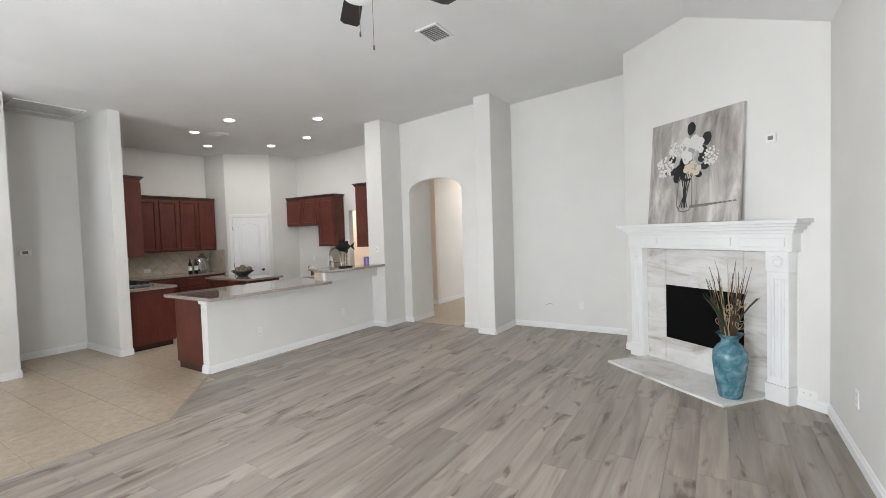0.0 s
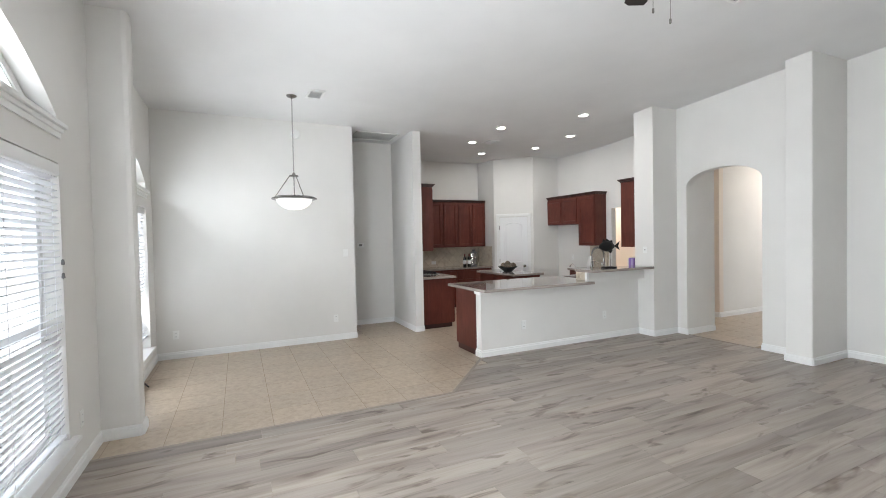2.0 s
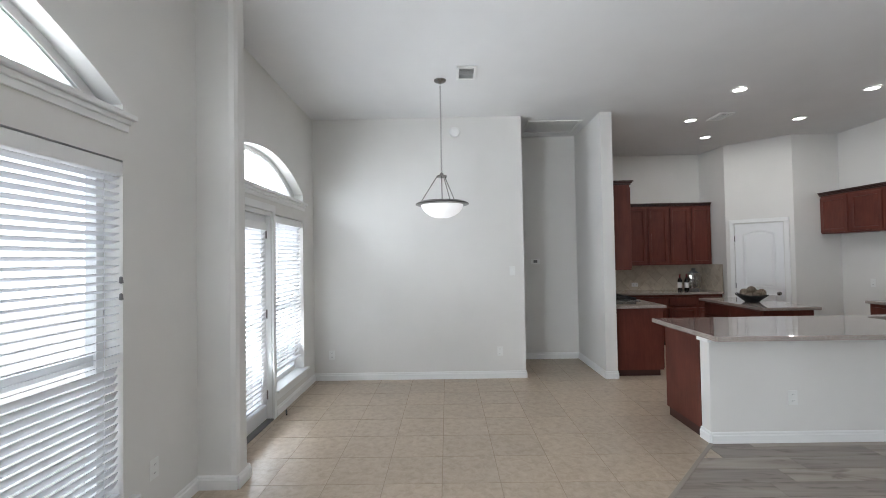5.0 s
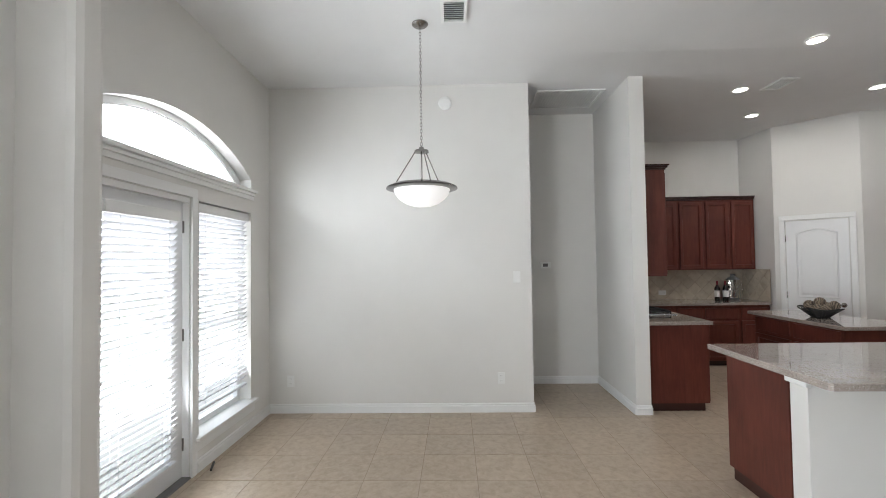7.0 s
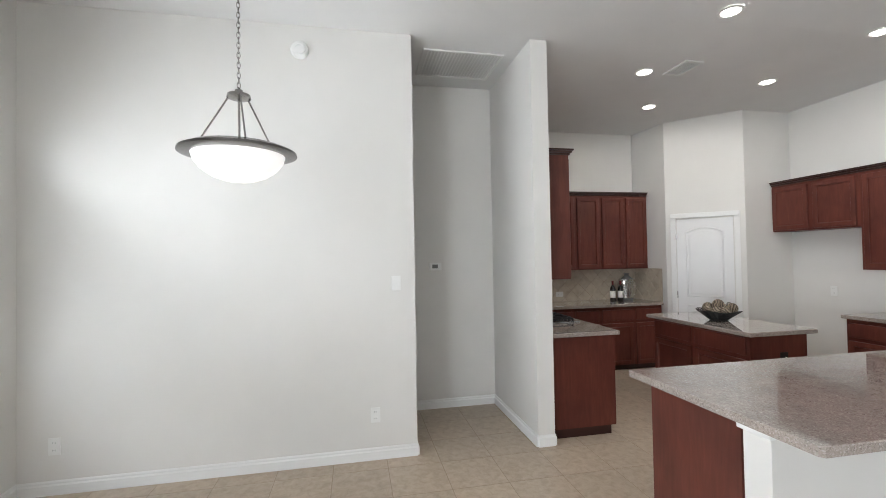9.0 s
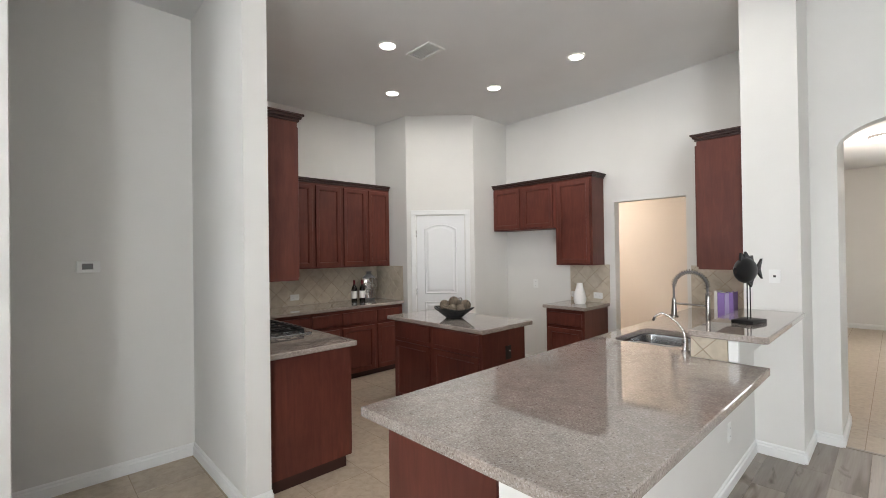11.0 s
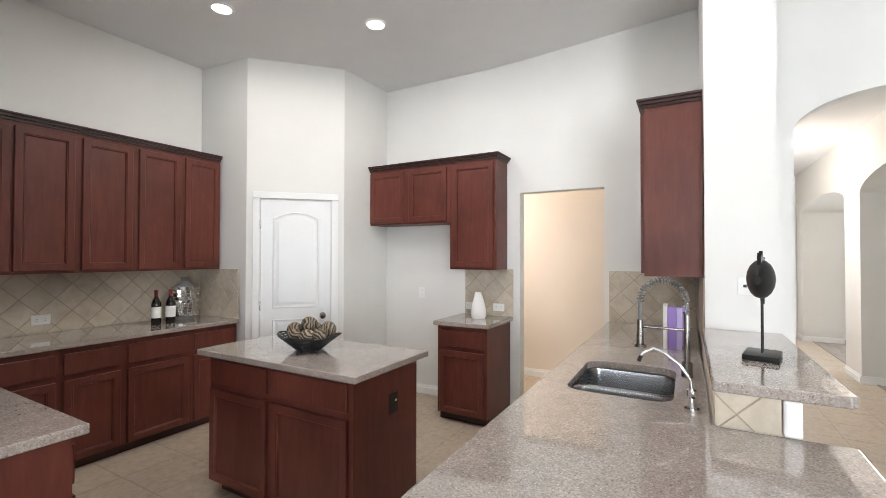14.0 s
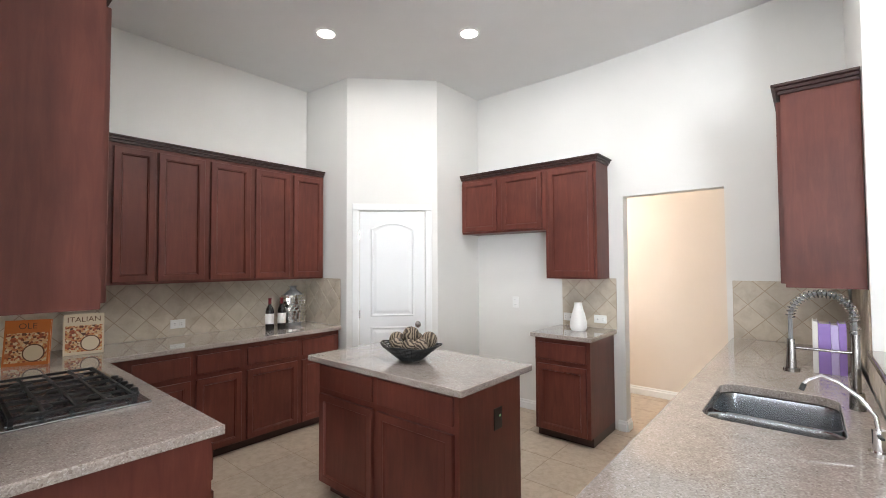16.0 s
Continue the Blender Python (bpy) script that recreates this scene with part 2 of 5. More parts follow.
def tube(bm, pts, r, n=10):
    """A bent round rod through pts."""
    pts = [Vector(p) for p in pts]
    rings = []
    side = None
    for i, p in enumerate(pts):
        d = (pts[min(i + 1, len(pts) - 1)] - pts[max(i - 1, 0)]).normalized()
        if side is None:
            side = d.orthogonal().normalized()
        side = (side - d * side.dot(d)).normalized()
        up = d.cross(side)
        rr = r[i] if isinstance(r, (list, tuple)) else r
        rings.append([bm.verts.new(p + side * rr * math.cos(2 * math.pi * k / n) + up * rr * math.sin(2 * math.pi * k / n)) for k in range(n)])
    for a, b in zip(rings, rings[1:]):
        for k in range(n):
            bm.faces.new((a[k], a[(k + 1) % n], b[(k + 1) % n], b[k]))
    bm.faces.new(rings[0][::-1])
    bm.faces.new(rings[-1])
    return bm


def prism(bm, poly, z0, z1):
    """A flat outline in x, y raised from z0 to z1."""
    a = [bm.verts.new((x, y, z0)) for x, y in poly]
    b = [bm.verts.new((x, y, z1)) for x, y in poly]
    n = len(poly)
    bm.faces.new(a[::-1])
    bm.faces.new(b)
    for i in range(n):
        bm.faces.new((a[i], a[(i + 1) % n], b[(i + 1) % n], b[i]))
    bmesh.ops.recalc_face_normals(bm, faces=bm.faces)
    return bm


def finish(name, bm, material, smooth=False):
    me = bpy.data.meshes.new(name)
    if smooth:
        for f in bm.faces:
            f.smooth = True
    bm.to_mesh(me)
    bm.free()
    me.materials.append(material)
    if smooth:
        me.set_sharp_from_angle(angle=radians(40))
    return me


def part(name, bm, material, parent, label="", smooth=False):
    ob = new(name, finish(name, bm, material, smooth))
    ob.parent = parent
    if label:
        ob["label"] = label
    return ob


def thing(name, m, label, category, group=""):
    ob = new(name)
    ob.empty_display_size = 0.1
    ob.matrix_world = m
    return tagged(ob, label, category, group)


def solo(name, bm, material, label, category, group="", m=None, smooth=False):
    """A thing of one mesh; its shape is given about its own base."""
    ob = new(name, finish(name, bm, material, smooth))
    if m is not None:
        ob.matrix_world = m
    return tagged(ob, label, category, group)


def setting(name, bm, material, label="", category=""):
    return tagged(new(name, finish(name, bm, material)), label, category, "", "structure")


# ---- large structure ----
TOP = 4.0


def segment(u, half, rise):
    """Height of a circular segment over its chord, at u from the middle."""
    big = (half * half + rise * rise) / (2 * rise)
    return math.sqrt(max(0, big * big - u * u)) - big + rise


def wall_run(name, axis, at0, at1, a, b, holes, material=WALL, top=TOP, label="smooth off-white painted wall", z0=-0.02):
    """A straight wall along axis between a and b, at0..at1 thick. holes: (start, end, bottom, spring, rise); a negative rise is a flat segment of a circle, a positive one an ellipse."""
    bm = bmesh.new()

    def put(u0, u1, za, zb):
        if u1 - u0 > 1e-4 and zb - za > 1e-4:
            if axis == "x":
                box(bm, u0, at0, za, u1, at1, zb)
            else:
                box(bm, at0, u0, za, at1, u1, zb)
    u = a
    for h0, h1, zb, zs, rise in sorted(holes):
        put(u, h0, z0, top)
        put(h0, h1, z0, zb)
        if rise == 0:
            put(h0, h1, zs, top)
        else:
            n = 28
            c, half = (h0 + h1) / 2, (h1 - h0) / 2
            cut = [c - half * math.cos(math.pi * i / n) for i in range(n + 1)]
            low = [zs + (rise * math.sqrt(max(0, 1 - ((q - c) / half) ** 2)) if rise > 0 else segment(q - c, half, -rise)) for q in cut]
            for i in range(n):
                vs = []
                for t in (at0, at1):
                    for q, z in ((cut[i], low[i]), (cut[i + 1], low[i + 1]), (cut[i + 1], top), (cut[i], top)):
                        vs.append(bm.verts.new((q, t, z) if axis == "x" else (t, q, z)))
                f = [bm.faces.new(vs[0:4]), bm.faces.new(vs[4:8][::-1]), bm.faces.new((vs[0], vs[1], vs[5], vs[4])), bm.faces.new((vs[3], vs[2], vs[6], vs[7]))]
        u = h1
    put(u, b, z0, top)
    bmesh.ops.remove_doubles(bm, verts=bm.verts, dist=1e-5)
    bmesh.ops.recalc_face_normals(bm, faces=bm.faces)
    return setting(name, bm, material, label, "wall")


WY = -0.92
LW = (-3.76, -0.64)
wall_window = wall_run("wall_window_side", "x", WY - 0.2, WY, -9.8, 1.1, [(LW[0], LW[1], 0.30, 2.14, 0), (-5.75, -4.82, -0.01, 2.07, 0), (-6.71, -5.86, 0.27, 2.06, 0)], top=2.24)
wall_run("wall_window_head", "x", WY - 0.2, WY, -9.8, 1.1, [(LW[0], LW[1], 2.40, 2.45, -0.485), (-6.72, -4.64, 2.285, 2.385, -0.305)], z0=2.24)
wall_run("wall_dining", "y", -7.24, -7.12, WY, 1.85, [])
wall_run("wall_hall_back", "y", -8.30, -8.15, WY, 2.855, [])
wall_run("wall_stub", "x", 2.855, 3.005, -9.57, -7.02, [])
wall_run("wall_kitchen_west", "y", -9.72, -9.57, 2.855, 5.6, [])
wall_run("wall_kitchen_north", "x", 7.04, 7.16, -8.28, -4.775, [(-6.65, -5.86, -0.01, 2.14, 0)])
setting("wall_pantry", prism(bmesh.new(), [(-9.72, 5.6), (-8.925, 5.655), (-8.28, 6.315), (-8.28, 7.16), (-9.72, 7.16)], -0.02, TOP), WALL, "off-white painted corner pantry walls", "wall")
wall_run("wall_kitchen_end", "y", -5.125, -4.775, 5.94, 7.04, [])
setting("wall_arch_return", bx(-4.775, 6.62, -0.02, -4.61, 7.16, TOP), WALL, "off-white wall return behind the arch", "wall")
wall_run("wall_arch", "x", 6.48, 6.62, -4.775, -3.12, [(-4.61, -3.53, -0.01, 2.32, 0.23)])
setting("wall_pier", bx(-3.12, 6.2, -0.02, -2.84, 7.0, TOP, bev=0.012), WALL, "off-white square wall pier with rounded corners", "wall")
wall_run("wall_living_north", "x", 7.0, 7.16, -3.12, 1.1, [])
wall_run("wall_living_east", "y", 0.82, 0.97, WY, 7.0, [])
setting("wall_chimney", prism(bmesh.new(), [(-0.95, 6.21), (0.82, 4.83), (0.82, 7.0), (-1.0, 7.0)], -0.02, TOP), WALL, "off-white diagonal chimney wall", "wall")
setting("wall_pilaster", bx(-4.63, WY - 0.12, -0.02, -4.45, -0.64, TOP, bev=0.045), WALL, "off-white rounded pilaster between the windows", "wall")
# rooms past the arch and the kitchen opening
wall_run("wall_back_hall", "x", 8.3, 8.42, -9.0, -5.25, [], WARM, label="warm beige painted hall wall")
wall_run("wall_back_hall_end", "y", -9.12, -9.0, 7.16, 8.42, [], WARM, label="warm beige painted hall wall")
wall_run("wall_entry_west", "y", -5.37, -5.25, 8.42, 13.35, [])
wall_run("wall_entry_front", "x", 13.35, 13.5, -5.37, 1.1, [(-4.05, -3.75, 0.34, 2.1, 0), (-1.95, -0.45, 0.37, 2.75, 0)])
wall_run("wall_entry_arches", "y", -3.4, -2.84, 7.16, 13.35, [(7.17, 9.92, -0.01, 2.28, 0.24), (10.5, 12.9, -0.01, 2.28, 0.18)])
wall_run("wall_front_room_east", "y", 0.97, 1.1, 7.0, 13.5, [])


def ceil_z(x, y):
    if x <= -5.1:
        k = max(0, min(1, (x + 7) / 1.9))
        return 3.44 + 0.035 * max(0, min(1, (x + 6.5) / 1.4)) + 0.011 * max(y, 0) * k
    return 3.475 + 0.061 * (min(x, -0.23) + 5.1) + 0.011 * max(y, 0) - 0.62 * max(0, x + 0.23)


bm = bmesh.new()
XS, YS = [-9.8, -7, -6.5, -5.1, -3, -0.23, 1.1], [-1.12, 0, 3.5, 7.16]
gv = [[bm.verts.new((x, y, ceil_z(x, y))) for y in YS] for x in XS]
for i in range(len(XS) - 1):
    for j in range(len(YS) - 1):
        bm.faces.new((gv[i][j], gv[i][j + 1], gv[i + 1][j + 1], gv[i + 1][j]))
ext = bmesh.ops.extrude_face_region(bm, geom=list(bm.faces))
for v in ext["geom"]:
    if isinstance(v, bmesh.types.BMVert):
        v.co.z = 4.05
bmesh.ops.recalc_face_normals(bm, faces=bm.faces)
setting("ceiling", bm, CEIL, "white textured drywall ceiling", "ceiling")
setting("ceiling_front_rooms", bx(-9.2, 7.16, 3.05, 1.1, 13.5, 3.3), CEIL, "white drywall ceiling of the front rooms", "ceiling")
# Unseen slab and head wall, added to stop sun leaking over the arch.
setting("sun_block_slab", bx(-4.61, 6.62, 3.05, -3.12, 7.16, 3.3), CEIL, "unseen white slab past the arch, added to block sun", "ceiling")
wall_run("sun_block_wall", "x", 7.162, 7.28, -9.2, 1.1, [], z0=3.302)
setting("floor_tile_bed", bx(-9.8, -1.12, -0.12, -3.0, 13.5, -0.0016), GROUT, "tan grout bed under the floor tiles", "floor")
setting("floor_plank_bed", bx(-3.0, -1.12, -0.12, 1.1, 13.5, -0.006), GROUT, "subfloor under the grey planks", "floor")


def baseboard(pts, h=0.095, t=0.016):
    """A moulded skirting along corner points; the room lies to the left of the way."""
    for (xa, ya), (xb, yb) in zip(pts, pts[1:]):
        d = Vector((xb - xa, yb - ya, 0))
        L = d.length
        bm = bmesh.new()
        prof = [(0, 0), (t, 0), (t, h * 0.68), (t * 0.55, h * 0.78), (t * 0.55, h * 0.9), (t * 0.2, h), (0, h)]
        A = [bm.verts.new((-t * 0.0, u, z)) for u, z in prof]
        B = [bm.verts.new((L, u, z)) for u, z in prof]
        n = len(prof)
        for i in range(n):
            bm.faces.new((A[i], A[(i + 1) % n], B[(i + 1) % n], B[i]))
        bm.faces.new(A)
        bm.faces.new(B[::-1])
        bmesh.ops.recalc_face_normals(bm, faces=bm.faces)
        ob = setting("baseboard", bm, TRIM, "white moulded baseboard", "baseboard")
        ob.matrix_world = Matrix.Translation((xa, ya, 0)) @ d.to_track_quat("X", "Z").to_matrix().to_4x4()


baseboard([(-7.12, 1.85), (-7.12, WY)])
baseboard([(-7.12, WY), (-5.83, WY)])
baseboard([(-4.63, WY), (-4.63, -0.64), (-4.45, -0.64), (-4.45, WY), (0.82, WY), (0.82, 4.83)])
baseboard([(0.82, 4.83), (0.63, 4.978)])
baseboard([(-0.80, 6.09), (-0.95, 6.21), (-1.0, 7.0), (-2.84, 7.0), (-2.84, 6.2), (-3.12, 6.2), (-3.12, 6.48), (-3.53, 6.48), (-3.53, 6.62)])
baseboard([(-4.61, 7.16), (-4.61, 6.48), (-4.775, 6.48), (-4.775, 5.94), (-5.07, 5.94)])
baseboard([(-5.07, 5.94), (-5.07, 3.012), (-5.21, 3.012)])
baseboard([(-7.13, 3.005), (-7.02, 3.005), (-7.02, 2.855), (-8.15, 2.855), (-8.15, WY)])
baseboard([(-7.24, 1.85), (-7.12, 1.85)])
baseboard([(-8.28, 7.04), (-8.28, 6.3)])
baseboard([(-7.27, 7.04), (-8.28, 7.04)])
baseboard([(-6.65, 7.16), (-6.65, 7.04), (-6.72, 7.04)])
baseboard([(-5.25, 8.3), (-9.0, 8.3)])
baseboard([(-5.25, 13.35), (-5.25, 8.3)])
baseboard([(-3.4, 13.35), (-5.25, 13.35)])
baseboard([(-3.4, 9.92), (-3.4, 10.5), (-2.84, 10.5)])
baseboard([(-2.84, 9.92), (-3.4, 9.92)])
baseboard([(-2.84, 12.9), (-3.4, 12.9), (-3.4, 13.35)])
baseboard([(0.97, 13.35), (-2.84, 13.35)])
setting("floor_strip", bx(-4.095, WY, 0, -4.065, 2.10, 0.009, bev=0.003), STRIP, "slim brown metal transition strip", "trim")
setting("floor_strip_angled", bx(-0.015, 0, 0, 0.015, 1.34, 0.0086, bev=0.003), STRIP, "slim brown metal transition strip", "trim").matrix_world = pose(-4.08, 2.09, 0, 0, 0, 47)
setting("floor_strip_arch", bx(-4.61, 6.485, 0, -3.53, 6.515, 0.009, bev=0.003), STRIP, "slim brown metal transition strip", "trim")
setting("floor_strip_front_room", bx(-3.27, 7.17, 0, -3.24, 12.9, 0.012, bev=0.003), STRIP, "dark metal transition strip", "trim")

# ---- windows and glazed door ----


def arch_window(name, x0, x1, zs, stem, rise):
    """A segment-headed light with a white frame, a dark glazing bead and a moulded ledge under it."""
    w = thing(name, pose((x0 + x1) / 2, WY, zs), "arched clear window with a white frame", "window")
    w["kind"] = "structure"
    half, n = (x1 - x0) / 2, 28

    def outline(k):
        us = [-half + k + 2 * (half - k) * i / n for i in range(n + 1)]
        return [(-half + k, k * 0.9)] + [(u, stem - k + segment(u * half / (half - k), half, rise)) for u in us] + [(half - k, k * 0.9)]

    def band(nm, k0, k1, y0, y1, matl):
        bm = bmesh.new()
        rows3 = [[bm.verts.new((u, y, z)) for u, z in outline(k)] for y in (y0, y1) for k in (k0, k1)]
        m = len(rows3[0])
        for a, b in ((0, 1), (1, 3), (3, 2), (2, 0)):
            for q in range(m):
                bm.faces.new((rows3[a][q], rows3[a][(q + 1) % m], rows3[b][(q + 1) % m], rows3[b][q]))
        bmesh.ops.recalc_face_normals(bm, faces=bm.faces)
        return part(nm, bm, matl, w)
    band("window_frame", 0.0, 0.04, -0.17, -0.115, TRIM)
    band("glazing_bead", 0.041, 0.049, -0.155, -0.125, PLASTIC)
    bm = bmesh.new()
    bm.faces.new([bm.verts.new((u, -0.14, z)) for u, z in outline(0.045)])
    part("pane", bm, GLASS, w).visible_shadow = False
    bm = bmesh.new()
    box(bm, -half - 0.06, -0.112, -0.03, half + 0.06, 0.045, 0.0, bev=0.006)
    box(bm, -half - 0.04, 0.001, -0.06, half + 0.04, 0.026, -0.03, bev=0.008)
    box(bm, -half - 0.03, 0.001, -0.10, half + 0.03, 0.013, -0.06, bev=0.004)
    part("window_sill", bm, TRIM, w, "white moulded ledge")
    return w


arch_window("window_1", LW[0], LW[1], 2.40, 0.05, 0.485)
arch_window("window_2", -6.72, -4.64, 2.285, 0.10, 0.305)


def sash_window(name, x0, x1, z0, z1, cuts, rail, sill=True):
    w = thing(name, pose((x0 + x1) / 2, WY, z0), "white framed sash window behind a blind", "window")
    w["kind"] = "structure"
    half, h = (x1 - x0) / 2, z1 - z0
    bm = bmesh.new()
    box(bm, -half, -0.17, 0, -half + 0.045, -0.11, h)
    box(bm, half - 0.045, -0.17, 0, half, -0.11, h)
    box(bm, -half + 0.045, -0.17, h - 0.045, half - 0.045, -0.11, h)
    box(bm, -half + 0.045, -0.17, 0, half - 0.045, -0.11, 0.05)
    stops = [-half] + list(cuts) + [half]
    for c in cuts:
        box(bm, c - 0.055, -0.17, 0.05, c + 0.055, -0.105, h - 0.045)
    part("window_frame", bm, TRIM, w)
    for s0, s1 in zip(stops, stops[1:]):
        a, b = s0 + 0.055, s1 - 0.055
        part("meeting_rail", bx(a, -0.168, rail - 0.03, b, -0.115, rail + 0.03, bev=0.004), TRIM, w)
        for za, zb in ((0.05, rail - 0.03), (rail + 0.03, h - 0.045)):
            g = part("pane", bx(a, -0.145, za, b, -0.141, zb), GLASS, w)
            g.visible_shadow = False
    if sill:
        bm = bmesh.new()
        box(bm, -half - 0.07, -0.11, -0.025, half + 0.07, 0.05, 0.004, bev=0.006)
        box(bm, -half - 0.05, 0.001, -0.11, half + 0.05, 0.014, -0.025, bev=0.004)
        part("window_sill", bm, TRIM, w, "white painted stool and apron")
    return w


sash_window("window_3", LW[0], LW[1], 0.30, 2.14, (-0.63, 0.63), 0.77)
sash_window("window_4", -6.71, -5.86, 0.27, 2.06, (), 0.80)


def blind(x0, x1, z0, z1, y, tilt, label, low_tilt=None, split=None, wand=True, step=0.043):
    """A horizontal slat blind with headrail, cords and bottom rail."""
    b = thing("window_blind", pose((x0 + x1) / 2, y, z1), label, "blind", "window blinds")
    half, h = (x1 - x0) / 2, z1 - z0
    part("headrail", bx(-half, -0.03, -0.075, half, 0.035, 0, bev=0.006), TRIM, b)
    made = {}
    n = int((h - 0.1) / step)
    for i in range(n):
        z = -0.095 - i * step
        tl = low_tilt if (split is not None and z1 + z < split) else tilt
        if tl not in made:
            bm = bmesh.new()
            box(bm, -half + 0.01, -0.025, -0.0016, half - 0.01, 0.025, 0.0016, m=pose(0, 0, 0, tl))
            made[tl] = finish("slat", bm, BLIND)
        s = new("slat", made[tl])
        s.parent, s.location = b, (0, 0, z)
    part("bottom_rail", bx(-half + 0.01, -0.022, -h, half - 0.01, 0.022, -h + 0.022, bev=0.004), BLIND, b)
    m = max(2, int(2 * half / 0.45))
    for i in range(m):
        c = -half + 0.12 + (2 * half - 0.24) * i / (m - 1)
        bm = bmesh.new()
        box(bm, c - 0.0012, 0.026, -h + 0.01, c + 0.0012, 0.028, -0.07)
        box(bm, c - 0.0012, -0.028, -h + 0.01, c + 0.0012, -0.026, -0.07)
        part("ladder_cord", bm, BLIND, b)
    return b


lb = blind(LW[0] + 0.005, -2.24, 0.33, 2.13, WY - 0.03, 18, "wide white slat blind, upper slats open, lower slats tilted", 60, 1.02)
for dz in (0.0, 0.09):
    part("cord_tassel", lathe(bmesh.new(), [(0, 0), (0.011, 0.004), (0.008, 0.035), (0, 0.04)], 12, (-0.735, 0.04, -0.62 - dz - 0.04)), GREY, lb)
blind(-6.70, -5.87, 0.42, 2.05, WY - 0.05, 40, "white slat blind on the dining window")

# glazed door with its own blind
d = thing("door_1", pose(-5.285, WY, 0), "white glazed patio door with a slat blind", "door")
d["kind"] = "structure"
bm = bmesh.new()
box(bm, -0.455, -0.10, 0.015, -0.33, -0.055, 2.03)
box(bm, 0.33, -0.10, 0.015, 0.455, -0.055, 2.03)
box(bm, -0.33, -0.10, 0.015, 0.33, -0.055, 0.2)
box(bm, -0.33, -0.10, 1.91, 0.33, -0.055, 2.03)
part("door_leaf", bm, DOORW, d)
part("pane", bx(-0.33, -0.08, 0.2, 0.33, -0.076, 1.91), GLASS, d).visible_shadow = False
bm = bmesh.new()
for a, b2 in ((-0.53, -0.465), (0.465, 0.53)):
    box(bm, a, 0.001, 0, b2, 0.02, 2.13, bev=0.004)
box(bm, -0.53, 0.001, 2.072, 0.53, 0.022, 2.14, bev=0.004)
part("door_casing", bm, TRIM, d)
bm = bmesh.new()
box(bm, -0.464, -0.19, 2.03, 0.464, -0.004, 2.069)
for a, b2 in ((-0.464, -0.4555), (0.4555, 0.464)):
    box(bm, a, -0.19, 0.015, b2, -0.004, 2.03)
part("door_jamb", bm, TRIM, d)
part("threshold", bx(-0.46, -0.14, 0, 0.46, 0.01, 0.014), GREY, d, "dark metal threshold")
k = part("door_knob", lathe(bmesh.new(), [(0, 0), (0.028, 0), (0.028, 0.008), (0.012, 0.012), (0.012, 0.04), (0.026, 0.05), (0.03, 0.065), (0.02, 0.08), (0, 0.083)], 20), BRASS, d, "satin metal knob", True)
k.matrix_local = pose(0.39, -0.055, 0.92, -90, 0, 0)
k = part("deadbolt", lathe(bmesh.new(), [(0, 0), (0.028, 0), (0.026, 0.014), (0, 0.015)], 20), BRASS, d, "", True)
k.matrix_local = pose(0.39, -0.055, 1.07, -90, 0, 0)
for z in (0.25, 1.05, 1.85):
    part("hinge", bx(-0.467, -0.058, z - 0.045, -0.455, -0.04, z + 0.045), NICKEL, d)
blind(-5.625, -4.945, 0.17, 1.95, WY - 0.022, 46, "white slat blind fixed on the glazed door")
# door stop on the tile
solo("door_stop", cyl(bmesh.new(), (0, 0, 0.012), (0.13, 0.05, 0.012), 0.01, 0.008, 10), BLACK, "small black door stop lying by the baseboard", "door stop", m=pose(-5.98, WY + 0.05, 0))

# outside
setting("ground", bx(-400, -400, -0.3, 400, 400, -0.16), GRASS, "green lawn reaching far off", "ground")
setting("pavement_patio", bx(-60, -16, -0.16, 40, -1.13, -0.08), CONC, "pale concrete patio", "pavement")
# Glowing sheet added past the patio to whiten and backlight the windows.
setting("backdrop", bx(-60, -16.3, -0.2, 40, -16, 40), SKYGLOW, "added glowing sheet standing in for the bright outdoors", "backdrop")
# front room and entry windows
for nm, x0, x1, z0, z1 in (("window_5", -4.05, -3.75, 0.34, 2.1), ("window_6", -1.95, -0.45, 0.37, 2.75)):
    w = thing(nm, pose((x0 + x1) / 2, 13.35, z0), "bright white framed front window", "window")
    w["kind"] = "structure"
    hf, h = (x1 - x0) / 2, z1 - z0
    bm = bmesh.new()
    box(bm, -hf, 0.03, 0, -hf + 0.035, 0.08, h)
    box(bm, hf - 0.035, 0.03, 0, hf, 0.08, h)
    box(bm, -hf + 0.035, 0.03, 0, hf - 0.035, 0.08, 0.035)
    box(bm, -hf + 0.035, 0.03, h - 0.035, hf - 0.035, 0.08, h)
    for q in ((0.25, 0.5, 0.75) if hf < 0.3 else (0.37, 0.73)):
        t = 0.012 if hf < 0.3 else (0.02 if q < 0.5 else 0.07)
        box(bm, -hf + 0.035, 0.03, h * q - t, hf - 0.035, 0.08, h * q + t)
    part("window_frame", bm, TRIM, w)
    part("pane", bx(-hf + 0.035, 0.06, 0.035, hf - 0.035, 0.063, h - 0.035), GLASS, w).visible_shadow = False
    part("window_sill", bx(-hf - 0.06, -0.05, -0.03, hf + 0.06, 0.0, 0.0, bev=0.005), TRIM, w)

# ---- kitchen cabinets ----


